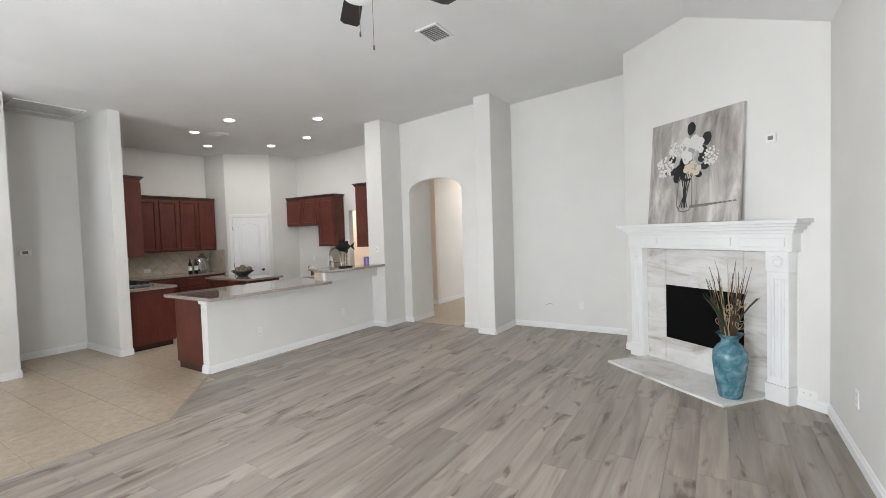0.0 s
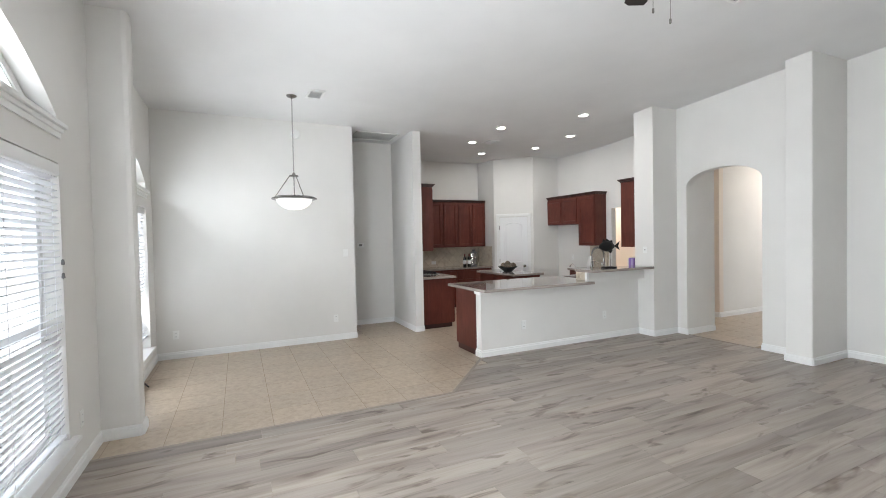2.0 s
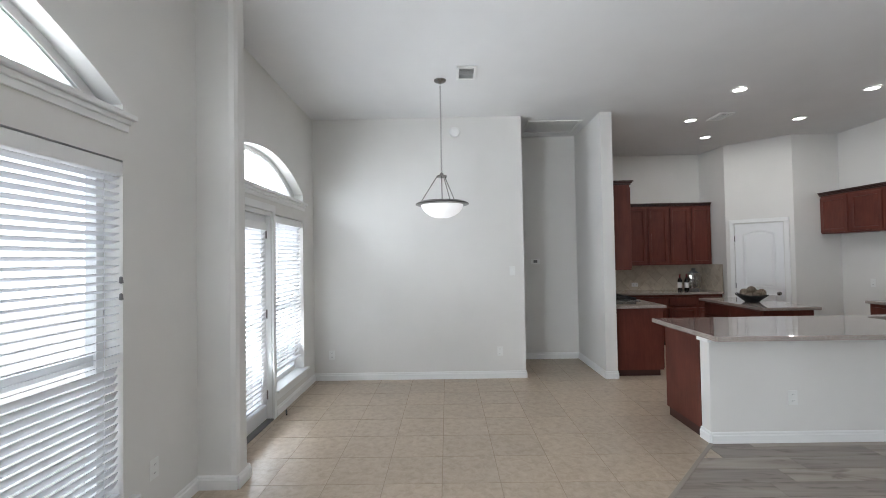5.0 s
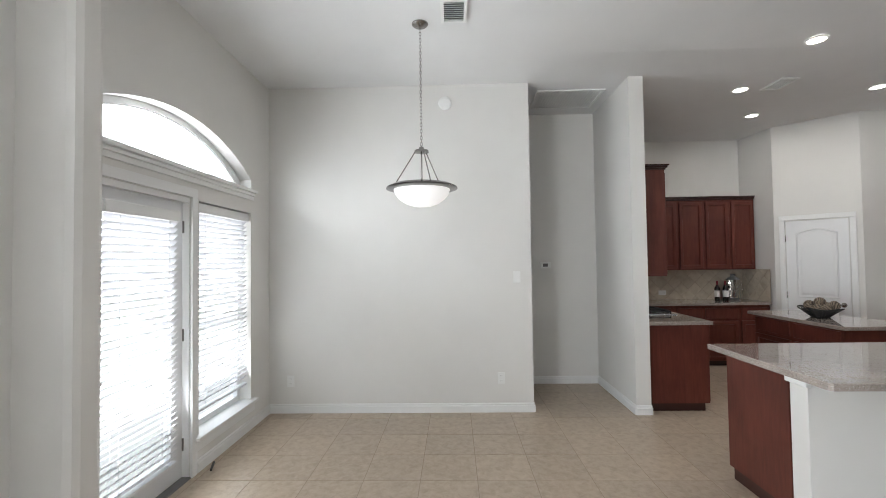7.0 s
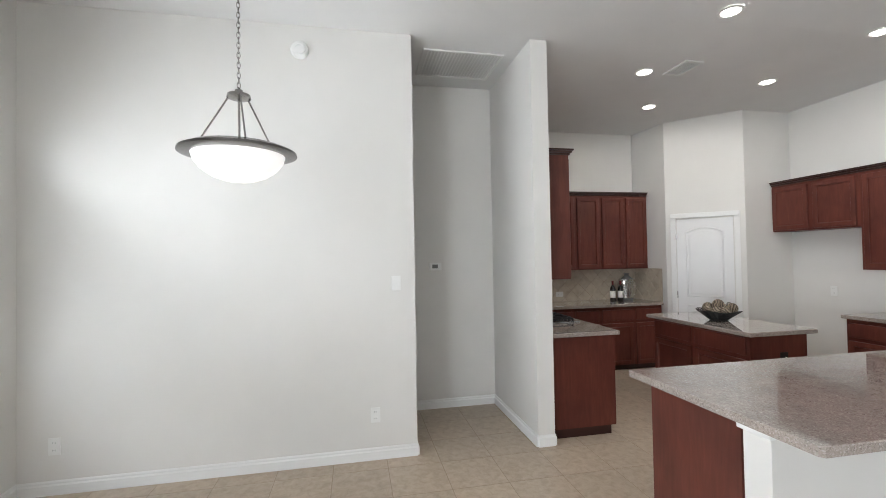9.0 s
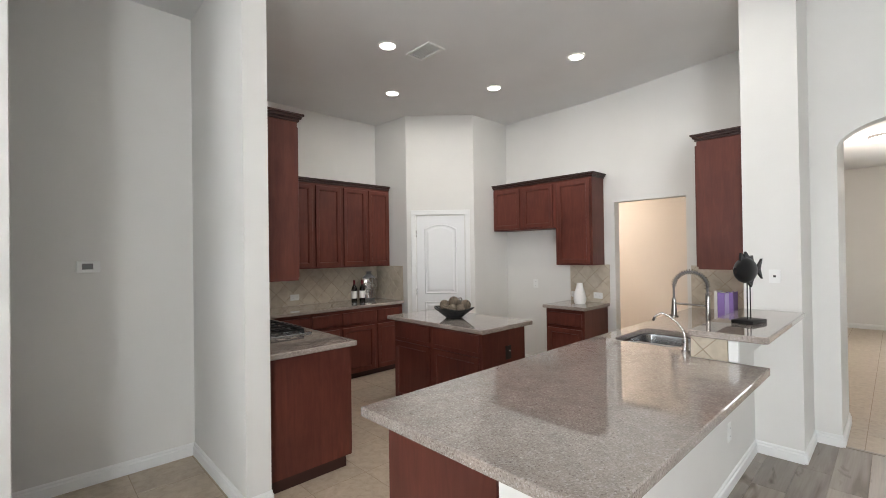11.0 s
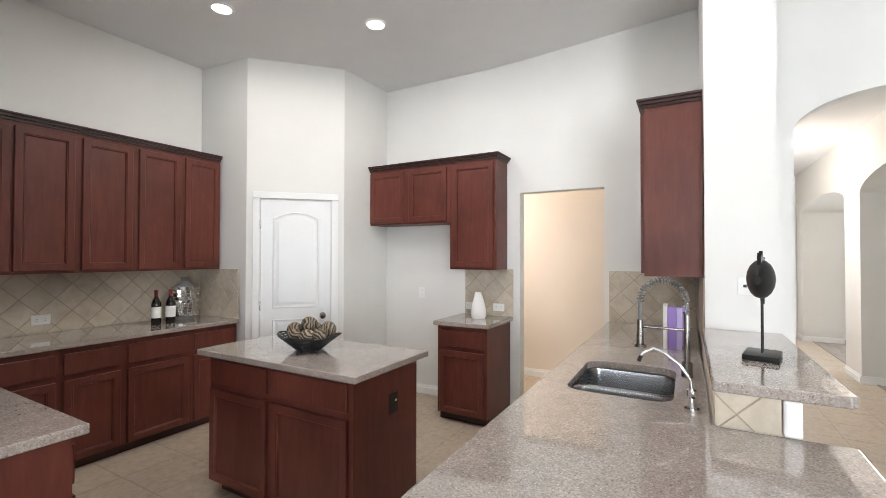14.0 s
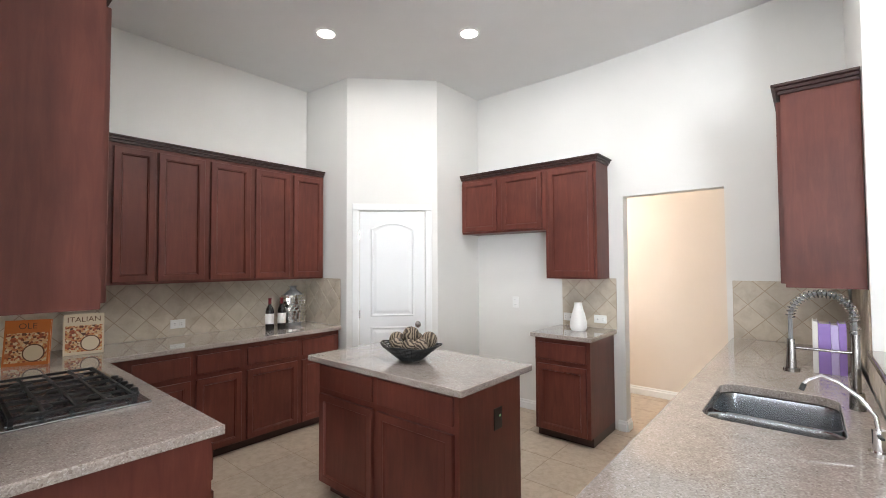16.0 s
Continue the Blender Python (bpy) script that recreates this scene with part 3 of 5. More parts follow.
def panel_door(w, h, stile=0.058, t=0.02):
    """A framed door front, its back on y = 0 and its face at y = -t."""
    bm = bx(0, -t, 0, w, 0, h)
    f = [q for q in bm.faces if q.calc_center_median().y < -t + 1e-4][0]
    bmesh.ops.inset_region(bm, faces=[f], thickness=0.004, depth=0.003)
    f = min(bm.faces, key=lambda q: (q.calc_center_median().y, -q.calc_area()))
    bmesh.ops.inset_region(bm, faces=[f], thickness=stile, depth=0)
    f = [q for q in bm.faces if abs(q.calc_center_median().x - w / 2) < 1e-3 and abs(q.calc_center_median().z - h / 2) < 1e-3 and q.calc_center_median().y < -t / 2][0]
    bmesh.ops.inset_region(bm, faces=[f], thickness=0.005, depth=-0.004)
    f = [q for q in bm.faces if abs(q.calc_center_median().x - w / 2) < 1e-3 and abs(q.calc_center_median().z - h / 2) < 1e-3 and q.calc_center_median().y < -t / 2][0]
    bmesh.ops.inset_region(bm, faces=[f], thickness=0.006, depth=0.002)
    f = [q for q in bm.faces if abs(q.calc_center_median().x - w / 2) < 1e-3 and abs(q.calc_center_median().z - h / 2) < 1e-3 and q.calc_center_median().y < -t / 2][0]
    bmesh.ops.inset_region(bm, faces=[f], thickness=0.008, depth=-0.011)
    bmesh.ops.recalc_face_normals(bm, faces=bm.faces)
    return bm


def drawer_front(w, h, t=0.02):
    return bx(0, -t, 0, w, 0, h, bev=0.005)


def base_cabinet(m, w, d, bays, label, group="kitchen base cabinets", top=0.875, high=0.875):
    """bays: (start, end) of each drawer over a door, along the front at y = 0; the body goes back to y = d."""
    c = thing("base_cabinet", m, label, "cabinet", group)
    bm = bmesh.new()
    box(bm, 0, 0, 0.075, w, d, top)
    if top < 0.8:
        box(bm, 0, 0, top, w, 0.02, high)
    part("body", bm, CHERRY, c)
    part("toe_kick", bx(0.0, 0.05, 0, w, d, 0.075), DARKWOOD, c)
    for a, b2 in bays:
        o = part("drawer_front", drawer_front(b2 - a, 0.145), CHERRY, c)
        o.location = (a, 0, 0.69)
        o = part("door", panel_door(b2 - a, 0.565), CHERRY, c)
        o.location = (a, 0, 0.085)
    return c


def crown(bm, x0, x1, y0, y1, z, left=True, right=True):
    """A stepped crown moulding on three sides of a cabinet top; front at y0."""
    for k, (dz0, dz1, o) in enumerate(((0, 0.02, 0.012), (0.02, 0.04, 0.026), (0.04, 0.055, 0.04))):
        box(bm, x0 - (o if left else 0), y0 - o, z + dz0, x1 + (o if right else 0), y1, z + dz1, bev=0.003)


def wall_cabinet(m, w, d, z0, z1, bays, label, left=False, right=False, doors_z=None):
    c = thing("wall_cabinet", m, label, "cabinet", "kitchen wall cabinets")
    part("body", bx(0, 0, 0, w, d, z1 - z0), CHERRY, c)
    for a, b2 in bays:
        o = part("door", panel_door(b2 - a, z1 - z0 - 0.05), CHERRY, c)
        o.location = (a, 0, 0.02)
    bm = bmesh.new()
    crown(bm, 0, w, -0.001, d, z1 - z0, left, right)
    part("crown_moulding", bm, DARKWOOD, c, "dark stepped crown moulding")
    return c


# west run: front faces +x, so local x runs along +y
W = lambda x, y, z: pose(x, y, z, 0, 0, 90)
for y0, y1, b in ((3.70, 4.25, [(0.157, 0.53)]), (4.25, 4.65, [(0.022, 0.368)]), (4.65, 5.16, [(0.016, 0.48)]), (5.16, 5.59, [(0.017, 0.415)])):
    base_cabinet(W(-8.97, y0, 0), y1 - y0, 0.59, b, "cherry-stained base cabinet with a drawer and a panel door")
for y0, y1, b in ((3.46, 4.07, [(0.02, 0.27), (0.33, 0.6)]), (4.07, 4.85, [(0.01, 0.35), (0.397, 0.74)]), (4.85, 5.59, [(0.008, 0.35), (0.393, 0.725)])):
    wall_cabinet(W(-9.24, y0, 1.385), y1 - y0, 0.32, 1.385, 2.44, b, "cherry-stained wall cabinet with two panel doors", right=False)
# stove run along the stub wall: front faces +y, local x runs along -x
S = lambda x, y, z: pose(x, y, z, 0, 0, 180)
base_cabinet(S(-7.13, 3.65, 0), 0.62, 0.64, [(0.03, 0.59)], "cherry-stained end cabinet with a plain side panel")
base_cabinet(S(-7.75, 3.65, 0), 1.21, 0.64, [(0.03, 0.59), (0.62, 1.18)], "cherry-stained cabinet under the cooktop")
wall_cabinet(S(-7.31, 3.335, 1.375), 0.6, 0.32, 1.375, 2.53, [(0.03, 0.57)], "cherry-stained wall cabinet with a plain side and tall crown", left=True, right=True)
wall_cabinet(S(-8.69, 3.335, 1.375), 0.55, 0.32, 1.375, 2.44, [(0.03, 0.52)], "cherry-stained wall cabinet in the corner")
h = thing("wall_cabinet", S(-7.91, 3.335, 1.8), "short cherry-stained cabinet over the cooktop", "cabinet", "kitchen wall cabinets")
part("body", bx(0, 0, 0, 0.78, 0.32, 0.64), CHERRY, h)
for a in (0.02, 0.40):
    part("door", panel_door(0.36, 0.6), CHERRY, h).location = (a, 0, 0.02)
# back wall, front faces -y
N = lambda x, y, z: pose(x, y, z)
wall_cabinet(N(-8.275, 6.735, 1.85), 1.005, 0.295, 1.85, 2.44, [(0.012, 0.455), (0.52, 0.968)], "short cherry-stained cabinet over the empty fridge space", left=True)
wall_cabinet(N(-7.27, 6.735, 1.385), 0.49, 0.295, 1.385, 2.44, [(0.034, 0.468)], "tall cherry-stained wall cabinet with one panel door", right=True)
base_cabinet(N(-7.25, 6.46, 0), 0.5, 0.57, [(0.03, 0.47)], "small cherry-stained base cabinet by the doorway")
# cabinet on the wall end, front faces -x
E_ = lambda x, y, z: pose(x, y, z, 0, 0, -90)
wall_cabinet(E_(-5.455, 6.9, 1.39), 0.9, 0.325, 1.39, 2.47, [(0.03, 0.43), (0.46, 0.87)], "cherry-stained wall cabinet beside the sink", left=True, right=True)
# island
isl = thing("kitchen_island", pose(-7.92, 4.67, 0), "cherry-stained island cabinet with two drawers and doors", "island")
part("body", bx(0, 0, 0.075, 1.2, 0.6, 0.875), CHERRY, isl)
part("toe_kick", bx(0.05, 0.05, 0, 1.15, 0.56, 0.075), DARKWOOD, isl)
for a, b2 in ((0.02, 0.55), (0.6, 1.17)):
    part("drawer_front", drawer_front(b2 - a, 0.15), CHERRY, isl).location = (a, 0, 0.705)
    part("door", panel_door(b2 - a, 0.58), CHERRY, isl).location = (a, 0, 0.085)
o = part("outlet", bx(1.2, 0.31, 0.60, 1.206, 0.39, 0.72, bev=0.002), BLACK, isl, "black outlet with a tiny green light")
part("indicator", bx(1.206, 0.36, 0.668, 1.2075, 0.374, 0.678), glow("green_led", (0.2, 1, 0.2), 0.12), o)


def worktop(name, poly, z0, z1, label):
    x0, y0 = poly[0]
    bm = prism(bmesh.new(), [(x - x0, y - y0) for x, y in poly], 0, z1 - z0)
    bmesh.ops.bevel(bm, geom=[e for e in bm.edges], offset=0.006, segments=2, profile=0.5, affect="EDGES")
    return solo(name, bm, QUARTZ, label, "countertop", m=pose(x0, y0, z0))


worktop("worktop", [(-7.98, 4.61), (-6.66, 4.61), (-6.66, 5.32), (-7.98, 5.32)], 0.877, 0.915, "speckled greige quartz island worktop")
worktop("worktop", [(-9.565, 3.01), (-7.1, 3.01), (-7.1, 3.69), (-8.93, 3.69), (-8.93, 5.595), (-9.565, 5.595)], 0.877, 0.915, "speckled greige quartz worktop round the corner")
worktop("worktop", [(-7.28, 6.42), (-6.72, 6.42), (-6.72, 7.035), (-7.28, 7.035)], 0.877, 0.915, "small speckled quartz worktop by the doorway")
# bar: low half wall, cabinets behind and worktop with the sink cut
bw = bmesh.new()
box(bw, -5.2, 3.012, -0.02, -5.07, 5.94, 0.895)
box(bw, -5.133, 4.722, 0.8955, -4.951, 5.94, 1.055)
setting("wall_bar", bw, WALL, "off-white painted bar half wall", "wall")
setting("trim_bar_end", bx(-5.215, 2.99, 0.835, -5.055, 3.022, 0.896, bev=0.006), TRIM, "white cap moulding under the bar top", "trim")
base_cabinet(E_(-5.79, 4.7, 0), 1.69, 0.58, [(0.03, 0.55), (0.58, 1.1), (1.13, 1.65)], "cherry-stained bar cabinet with a plain end panel", top=0.895)
base_cabinet(E_(-5.79, 7.03, 0), 2.325, 0.58, [(0.03, 0.6), (0.65, 1.3), (1.35, 2.28)], "cherry-stained cabinet under the steel sink", top=0.64, high=0.895)
SX0, SX1, SY0, SY1 = -5.70, -5.27, 4.89, 5.50
def ring_edges(bm, pts):
    vs = [bm.verts.new((x + 5.83, y - 2.9, 0)) for x, y in pts]
    return [bm.edges.new((vs[q], vs[(q + 1) % len(vs)])) for q in range(len(vs))]


cut = []
for cx, cy, a0 in ((SX0, SY0, 180), (SX1, SY0, 270), (SX1, SY1, 0), (SX0, SY1, 90)):
    sx, sy, rr = (1 if cx == SX0 else -1), (1 if cy == SY0 else -1), 0.085
    cut += [(cx + sx * rr + rr * math.cos(radians(a0 + 15 * q)), cy + sy * rr + rr * math.sin(radians(a0 + 15 * q))) for q in range(7)]
bm = bmesh.new()
edge_loops = ring_edges(bm, [(-5.83, 2.90), (-4.80, 2.90), (-4.785, 2.915), (-4.765, 4.715), (-5.147, 4.715), (-5.147, 5.938), (-5.147, 7.035), (-5.83, 7.035)]) + ring_edges(bm, cut)
bmesh.ops.triangle_fill(bm, use_beauty=True, edges=edge_loops, normal=(0, 0, 1))
up = bmesh.ops.extrude_face_region(bm, geom=list(bm.faces))
for v in up["geom"]:
    if isinstance(v, bmesh.types.BMVert):
        v.co.z = 0.038
bmesh.ops.recalc_face_normals(bm, faces=bm.faces)
rim = [e for e in bm.edges if len(e.link_faces) == 2 and e.calc_face_angle(0) > 1.2 and abs(e.verts[0].co.z - 0.038) + abs(e.verts[1].co.z - 0.038) < 1e-4]
bmesh.ops.bevel(bm, geom=rim, offset=0.005, segments=2, profile=0.5, affect="EDGES")
solo("bar_worktop", bm, QUARTZ, "long polished speckled quartz bar worktop", "countertop", m=pose(-5.83, 2.9, 0.897))
worktop("raised_bar", [(-5.145, 4.69), (-4.785, 4.69), (-4.765, 4.71), (-4.76, 5.935), (-5.145, 5.935)], 1.057, 1.095, "raised speckled quartz bar ledge")
setting("trim_bar_bracket", bx(-4.95, 4.70, 0.936, -4.90, 4.74, 1.056, bev=0.008), TRIM, "white moulded bracket under the raised bar", "trim")
# sink
sk = thing("kitchen_sink", pose((SX0 + SX1) / 2, (SY0 + SY1) / 2, 0.895), "double bowl brushed steel undermount sink", "sink")


def bowl_mesh(x0, y0, x1, y1, depth):
    """A pressed bowl: rounded rings going down from a flat flange to the floor."""
    bm = bmesh.new()
    rows3 = []
    for k, z, rad in ((-0.012, -0.003, 0.075), (0.0, -0.006, 0.07), (0.003, -0.02, 0.07), (0.008, -depth * 0.6, 0.07), (0.014, -depth * 0.84, 0.07), (0.028, -depth * 0.95, 0.06), (0.05, -depth, 0.05)):
        ring = []
        for cx, cy, a0 in ((x1 - k - rad, y1 - k - rad, 0), (x0 + k + rad, y1 - k - rad, 90), (x0 + k + rad, y0 + k + rad, 180), (x1 - k - rad, y0 + k + rad, 270)):
            ring += [bm.verts.new((cx + rad * math.cos(radians(a0 + 15 * q)), cy + rad * math.sin(radians(a0 + 15 * q)), z)) for q in range(7)]
        rows3.append(ring)
    for a, b in zip(rows3, rows3[1:]):
        for q in range(len(a)):
            bm.faces.new((a[q], a[(q + 1) % len(a)], b[(q + 1) % len(a)], b[q]))
    bm.faces.new(rows3[-1])
    bmesh.ops.recalc_face_normals(bm, faces=bm.faces)
    bmesh.ops.reverse_faces(bm, faces=bm.faces)
    return bm


part("bowl", bowl_mesh(-0.215, -0.307, 0.215, -0.075, 0.17), STEEL, sk, "", True)
part("bowl", bowl_mesh(-0.215, -0.045, 0.215, 0.307, 0.2), STEEL, sk, "", True)
part("divider", bx(-0.16, -0.074, -0.02, 0.16, -0.046, -0.002, bev=0.006), STEEL, sk)
for y, z in ((-0.19, -0.1695), (0.13, -0.1995)):
    part("drain", lathe(bmesh.new(), [(0, 0.003), (0.025, 0.003), (0.04, 0.005), (0.042, 0)], 20, (0, y, z)), NICKEL, sk)
# spring faucet
fc = thing("spring_faucet", pose(-5.22, 5.36, 0.935, 0, 0, 105), "tall brushed nickel spring kitchen faucet", "faucet")
part("body", cyl(cyl(bmesh.new(), (0, 0, 0), (0, 0, 0.07), 0.026, 0.024), (0, 0, 0.07), (0, 0, 0.30), 0.015), NICKEL, fc, "", True)
arc = [(0, 0, 0.30)] + [(0, 0.105 - 0.105 * math.cos(a), 0.36 + 0.105 * math.sin(a)) for a in [math.pi * i / 14 for i in range(15)]] + [(0, 0.21, 0.26)]
part("hose", tube(bmesh.new(), arc, 0.008), GREY, fc)
coil = []
for i in range(240):
    s = i / 239 * (len(arc) - 2)
    k0 = int(s)
    p, q = Vector(arc[k0]), Vector(arc[min(k0 + 1, len(arc) - 1)])
    d = (q - p).normalized()
    c = p.lerp(q, s - k0)
    a = i * 0.62
    coil.append(c + Vector((1, 0, 0)) * 0.0165 * math.cos(a) + d.cross(Vector((1, 0, 0))) * 0.0165 * math.sin(a))
part("spring", tube(bmesh.new(), coil, 0.0025, 5), NICKEL, fc)
part("spray_head", cyl(cyl(bmesh.new(), (0, 0.21, 0.27), (0, 0.21, 0.15), 0.014, 0.019), (0, 0.21, 0.15), (0, 0.21, 0.135), 0.03), NICKEL, fc, "", True)
part("holder_arm", cyl(bmesh.new(), (0, 0, 0.225), (0, 0.195, 0.235), 0.006), NICKEL, fc)
part("lever", cyl(bmesh.new(), (0.02, 0, 0.05), (0.07, 0.0, 0.13), 0.006, 0.005), NICKEL, fc)
ft = thing("filter_tap", pose(-5.205, 4.83, 0.935, 0, 0, 95), "small curved chrome water tap", "faucet")
part("base", cyl(cyl(bmesh.new(), (0, 0, 0), (0, 0, 0.012), 0.026), (0, 0, 0.012), (0, 0, 0.08), 0.016), CHROME, ft, "", True)
part("spout", tube(bmesh.new(), [(0, 0, 0.08), (0, 0.005, 0.12), (0, 0.04, 0.17), (0, 0.09, 0.21), (0, 0.13, 0.225), (0, 0.165, 0.205), (0, 0.175, 0.19)], 0.0065), CHROME, ft, "", True)
part("tip", cyl(bmesh.new(), (0, 0.173, 0.195), (0, 0.182, 0.172), 0.008), BLACK, ft)
part("lever", bx(-0.045, -0.006, 0.06, -0.01, 0.006, 0.068, bev=0.002), BLACK, ft)
# cooktop
ck = thing("gas_cooktop", pose(-8.075, 3.34, 0.915), "steel gas cooktop with black cast iron grates", "cooktop")
part("tray", bx(-0.445, -0.255, 0, 0.445, 0.255, 0.011, bev=0.004), STEEL, ck)
part("well", bx(-0.40, -0.21, 0.011, 0.40, 0.215, 0.0125), STEEL, ck)
for gx in (-0.27, 0.0, 0.27):
    bm = bmesh.new()
    for a in (-0.125, 0, 0.125):
        box(bm, gx + a - 0.006, -0.2, 0.03, gx + a + 0.006, 0.205, 0.043, bev=0.002)
    for b2 in (-0.195, -0.1, 0, 0.1, 0.2):
        box(bm, gx - 0.131, b2 - 0.006, 0.03, gx + 0.131, b2 + 0.006, 0.044, bev=0.002)
    for a in (-0.125, 0.125):
        for b2 in (-0.195, 0.2):
            box(bm, gx + a - 0.008, b2 - 0.008, 0.0115, gx + a + 0.008, b2 + 0.008, 0.032)
    part("grate", bm, IRON, ck)
    for b2 in ((-0.1, 0.1) if gx else (0.0,)):
        br = part("burner", lathe(bmesh.new(), [(0.058, 0), (0.058, 0.006), (0.046, 0.009), (0.046, 0.015), (0, 0.015)], 24, (gx, b2, 0.0125)), STEEL, ck, "", True)
        part("burner_cap", lathe(bmesh.new(), [(0.042, 0.015), (0.044, 0.02), (0.036, 0.026), (0, 0.027)], 24, (gx, b2, 0.0125)), BLACK, br, "", True)
for i in range(5):
    part("knob", lathe(bmesh.new(), [(0.021, 0), (0.021, 0.006), (0.017, 0.009), (0.016, 0.026), (0.012, 0.029), (0, 0.029)], 18, (-0.08 + 0.085 * i, 0.235, 0.011)), BLACK, ck, "", True)

# ---- backsplash of diamond tiles ----


def splash(name, axis, at, a, b, z0, z1, face, m=0.0):
    """Diamond tiles clipped to a rectangle; face is the side that they show (+1 or -1 along the other axis)."""
    bed = bmesh.new()
    if axis == "x":
        box(bed, a, at, z0, b, at + 0.004 * face, z1)
    else:
        box(bed, at, a, z0, at + 0.004 * face, b, z1)
    w = setting(name, bed, GROUT2, "beige diamond-set travertine backsplash", "backsplash")
    s, gap = 0.108, 0.003
    i0, i1 = int(a / s) - 3, int(b / s) + 3

    def clip(poly, k, lim, keep):
        out = []
        for p, q in zip(poly, poly[1:] + poly[:1]):
            ip, iq = (p[k] - lim) * keep >= 0, (q[k] - lim) * keep >= 0
            if ip:
                out.append(p)
            if ip != iq:
                t = (lim - p[k]) / (q[k] - p[k])
                out.append((p[0] + t * (q[0] - p[0]), p[1] + t * (q[1] - p[1])))
        return out
    for i in range(i0, i1):
        for j in range(-1, 8):
            if (i + j) % 2:
                continue
            c = (i * s, z0 + 0.05 + j * s)
            r = s - gap * 1.4
            poly = [(c[0] - r, c[1]), (c[0], c[1] - r), (c[0] + r, c[1]), (c[0], c[1] + r)]
            for k, lim, keep in ((0, a + 0.002, 1), (0, b - 0.002, -1), (1, z0 + 0.002, 1), (1, z1 - 0.002, -1)):
                poly = clip(poly, k, lim, keep) if poly else poly
            if len(poly) < 3:
                continue
            bm = bmesh.new()
            vs = []
            for off in (0.004, 0.0085):
                vs.append([bm.verts.new((u - c[0], off * face, z - c[1]) if axis == "x" else (off * face, u - c[0], z - c[1])) for u, z in poly])
            bm.faces.new(vs[1])
            n = len(poly)
            for q in range(n):
                bm.faces.new((vs[0][q], vs[0][(q + 1) % n], vs[1][(q + 1) % n], vs[1][q]))
            bmesh.ops.recalc_face_normals(bm, faces=bm.faces)
            o = part("tile", bm, SPLASH, w)
            o.location = (c[0], at, c[1]) if axis == "x" else (at, c[0], c[1])


splash("backsplash_west", "y", -9.57, 3.04, 5.6, 0.915, 1.385, 1)
splash("backsplash_pantry", "x", 5.6, -9.56, -8.95, 0.915, 1.385, -1)
splash("backsplash_stove", "x", 3.005, -9.56, -7.31, 0.915, 1.375, 1)
splash("backsplash_small", "x", 7.04, -7.25, -6.72, 0.915, 1.385, -1)
splash("backsplash_sink", "x", 7.04, -5.82, -5.15, 0.935, 1.385, -1)
splash("backsplash_wall_end", "y", -5.125, 5.96, 7.03, 0.935, 1.39, -1)
splash("backsplash_bar", "y", -5.133, 4.73, 5.94, 0.935, 1.055, -1)
splash("backsplash_bar_end", "x", 4.72, -5.14, -4.952, 0.935, 1.055, -1)

# ---- pantry door ----
pd = thing("door_2", pose(-8.598, 5.98, 0, 0, 0, 45.7), "white two-panel pantry door with an arched upper panel", "door")
pd["kind"] = "structure"
PD_Y = -0.012
bm = bx(-0.325, PD_Y - 0.004, 0.01, 0.325, 0.02, 2.06)
leaf = part("door_leaf", bm, DOORW, pd)


def raised(x0, x1, z0, z1, arch):
    """A moulded ring and raised field, with an arched head if wanted."""
    def outline(k):
        pts = [(x0 + k, z0 + k), (x1 - k, z0 + k)]
        n = 12
        for i in range(n + 1):
            u = x1 - k + (x0 - x1 + 2 * k) * i / n
            s = 2 * i / n - 1
            pts.append((u, z1 - k - (arch * s * s if arch else 0)))
        return pts
    bm = bmesh.new()
    rings = []
    for k, y in ((0, 0), (0.012, -0.008), (0.024, -0.002), (0.036, -0.001), (0.06, -0.007)):
        rings.append([bm.verts.new((u, y, z)) for u, z in outline(k)])
    for a, b2 in zip(rings, rings[1:]):
        for i in range(len(a)):
            j = (i + 1) % len(a)
            bm.faces.new((a[i], a[j], b2[j], b2[i]))
    bm.faces.new(rings[-1])
    bmesh.ops.recalc_face_normals(bm, faces=bm.faces)
    return bm


part("upper_panel", raised(-0.22, 0.22, 1.0, 1.95, 0.06), DOORW, leaf).location = (0, PD_Y - 0.004, 0)
part("lower_panel", raised(-0.22, 0.22, 0.22, 0.9, 0), DOORW, leaf).location = (0, PD_Y - 0.004, 0)
bm = bmesh.new()
for a, b2 in ((-0.40, -0.335), (0.335, 0.40)):
    box(bm, a, -0.03, 0, b2, 0.01, 2.075, bev=0.004)
    box(bm, a + 0.015, -0.036, 0, b2 - 0.015, -0.03, 2.075)
box(bm, -0.40, -0.032, 2.076, 0.40, 0.01, 2.14, bev=0.004)
part("door_casing", bm, TRIM, pd)
k = part("door_knob", lathe(bmesh.new(), [(0, 0), (0.03, 0), (0.03, 0.006), (0.012, 0.01), (0.012, 0.035), (0.025, 0.045), (0.03, 0.06), (0.02, 0.074), (0, 0.077)], 20), NICKEL, pd, "nickel knob", True)
k.matrix_local = pose(0.255, PD_Y - 0.004, 0.92, 90, 0, 0)
for z in (0.25, 1.03, 1.82):
    part("hinge", bx(-0.338, -0.026, z - 0.045, -0.325, -0.012, z + 0.045), NICKEL, pd)

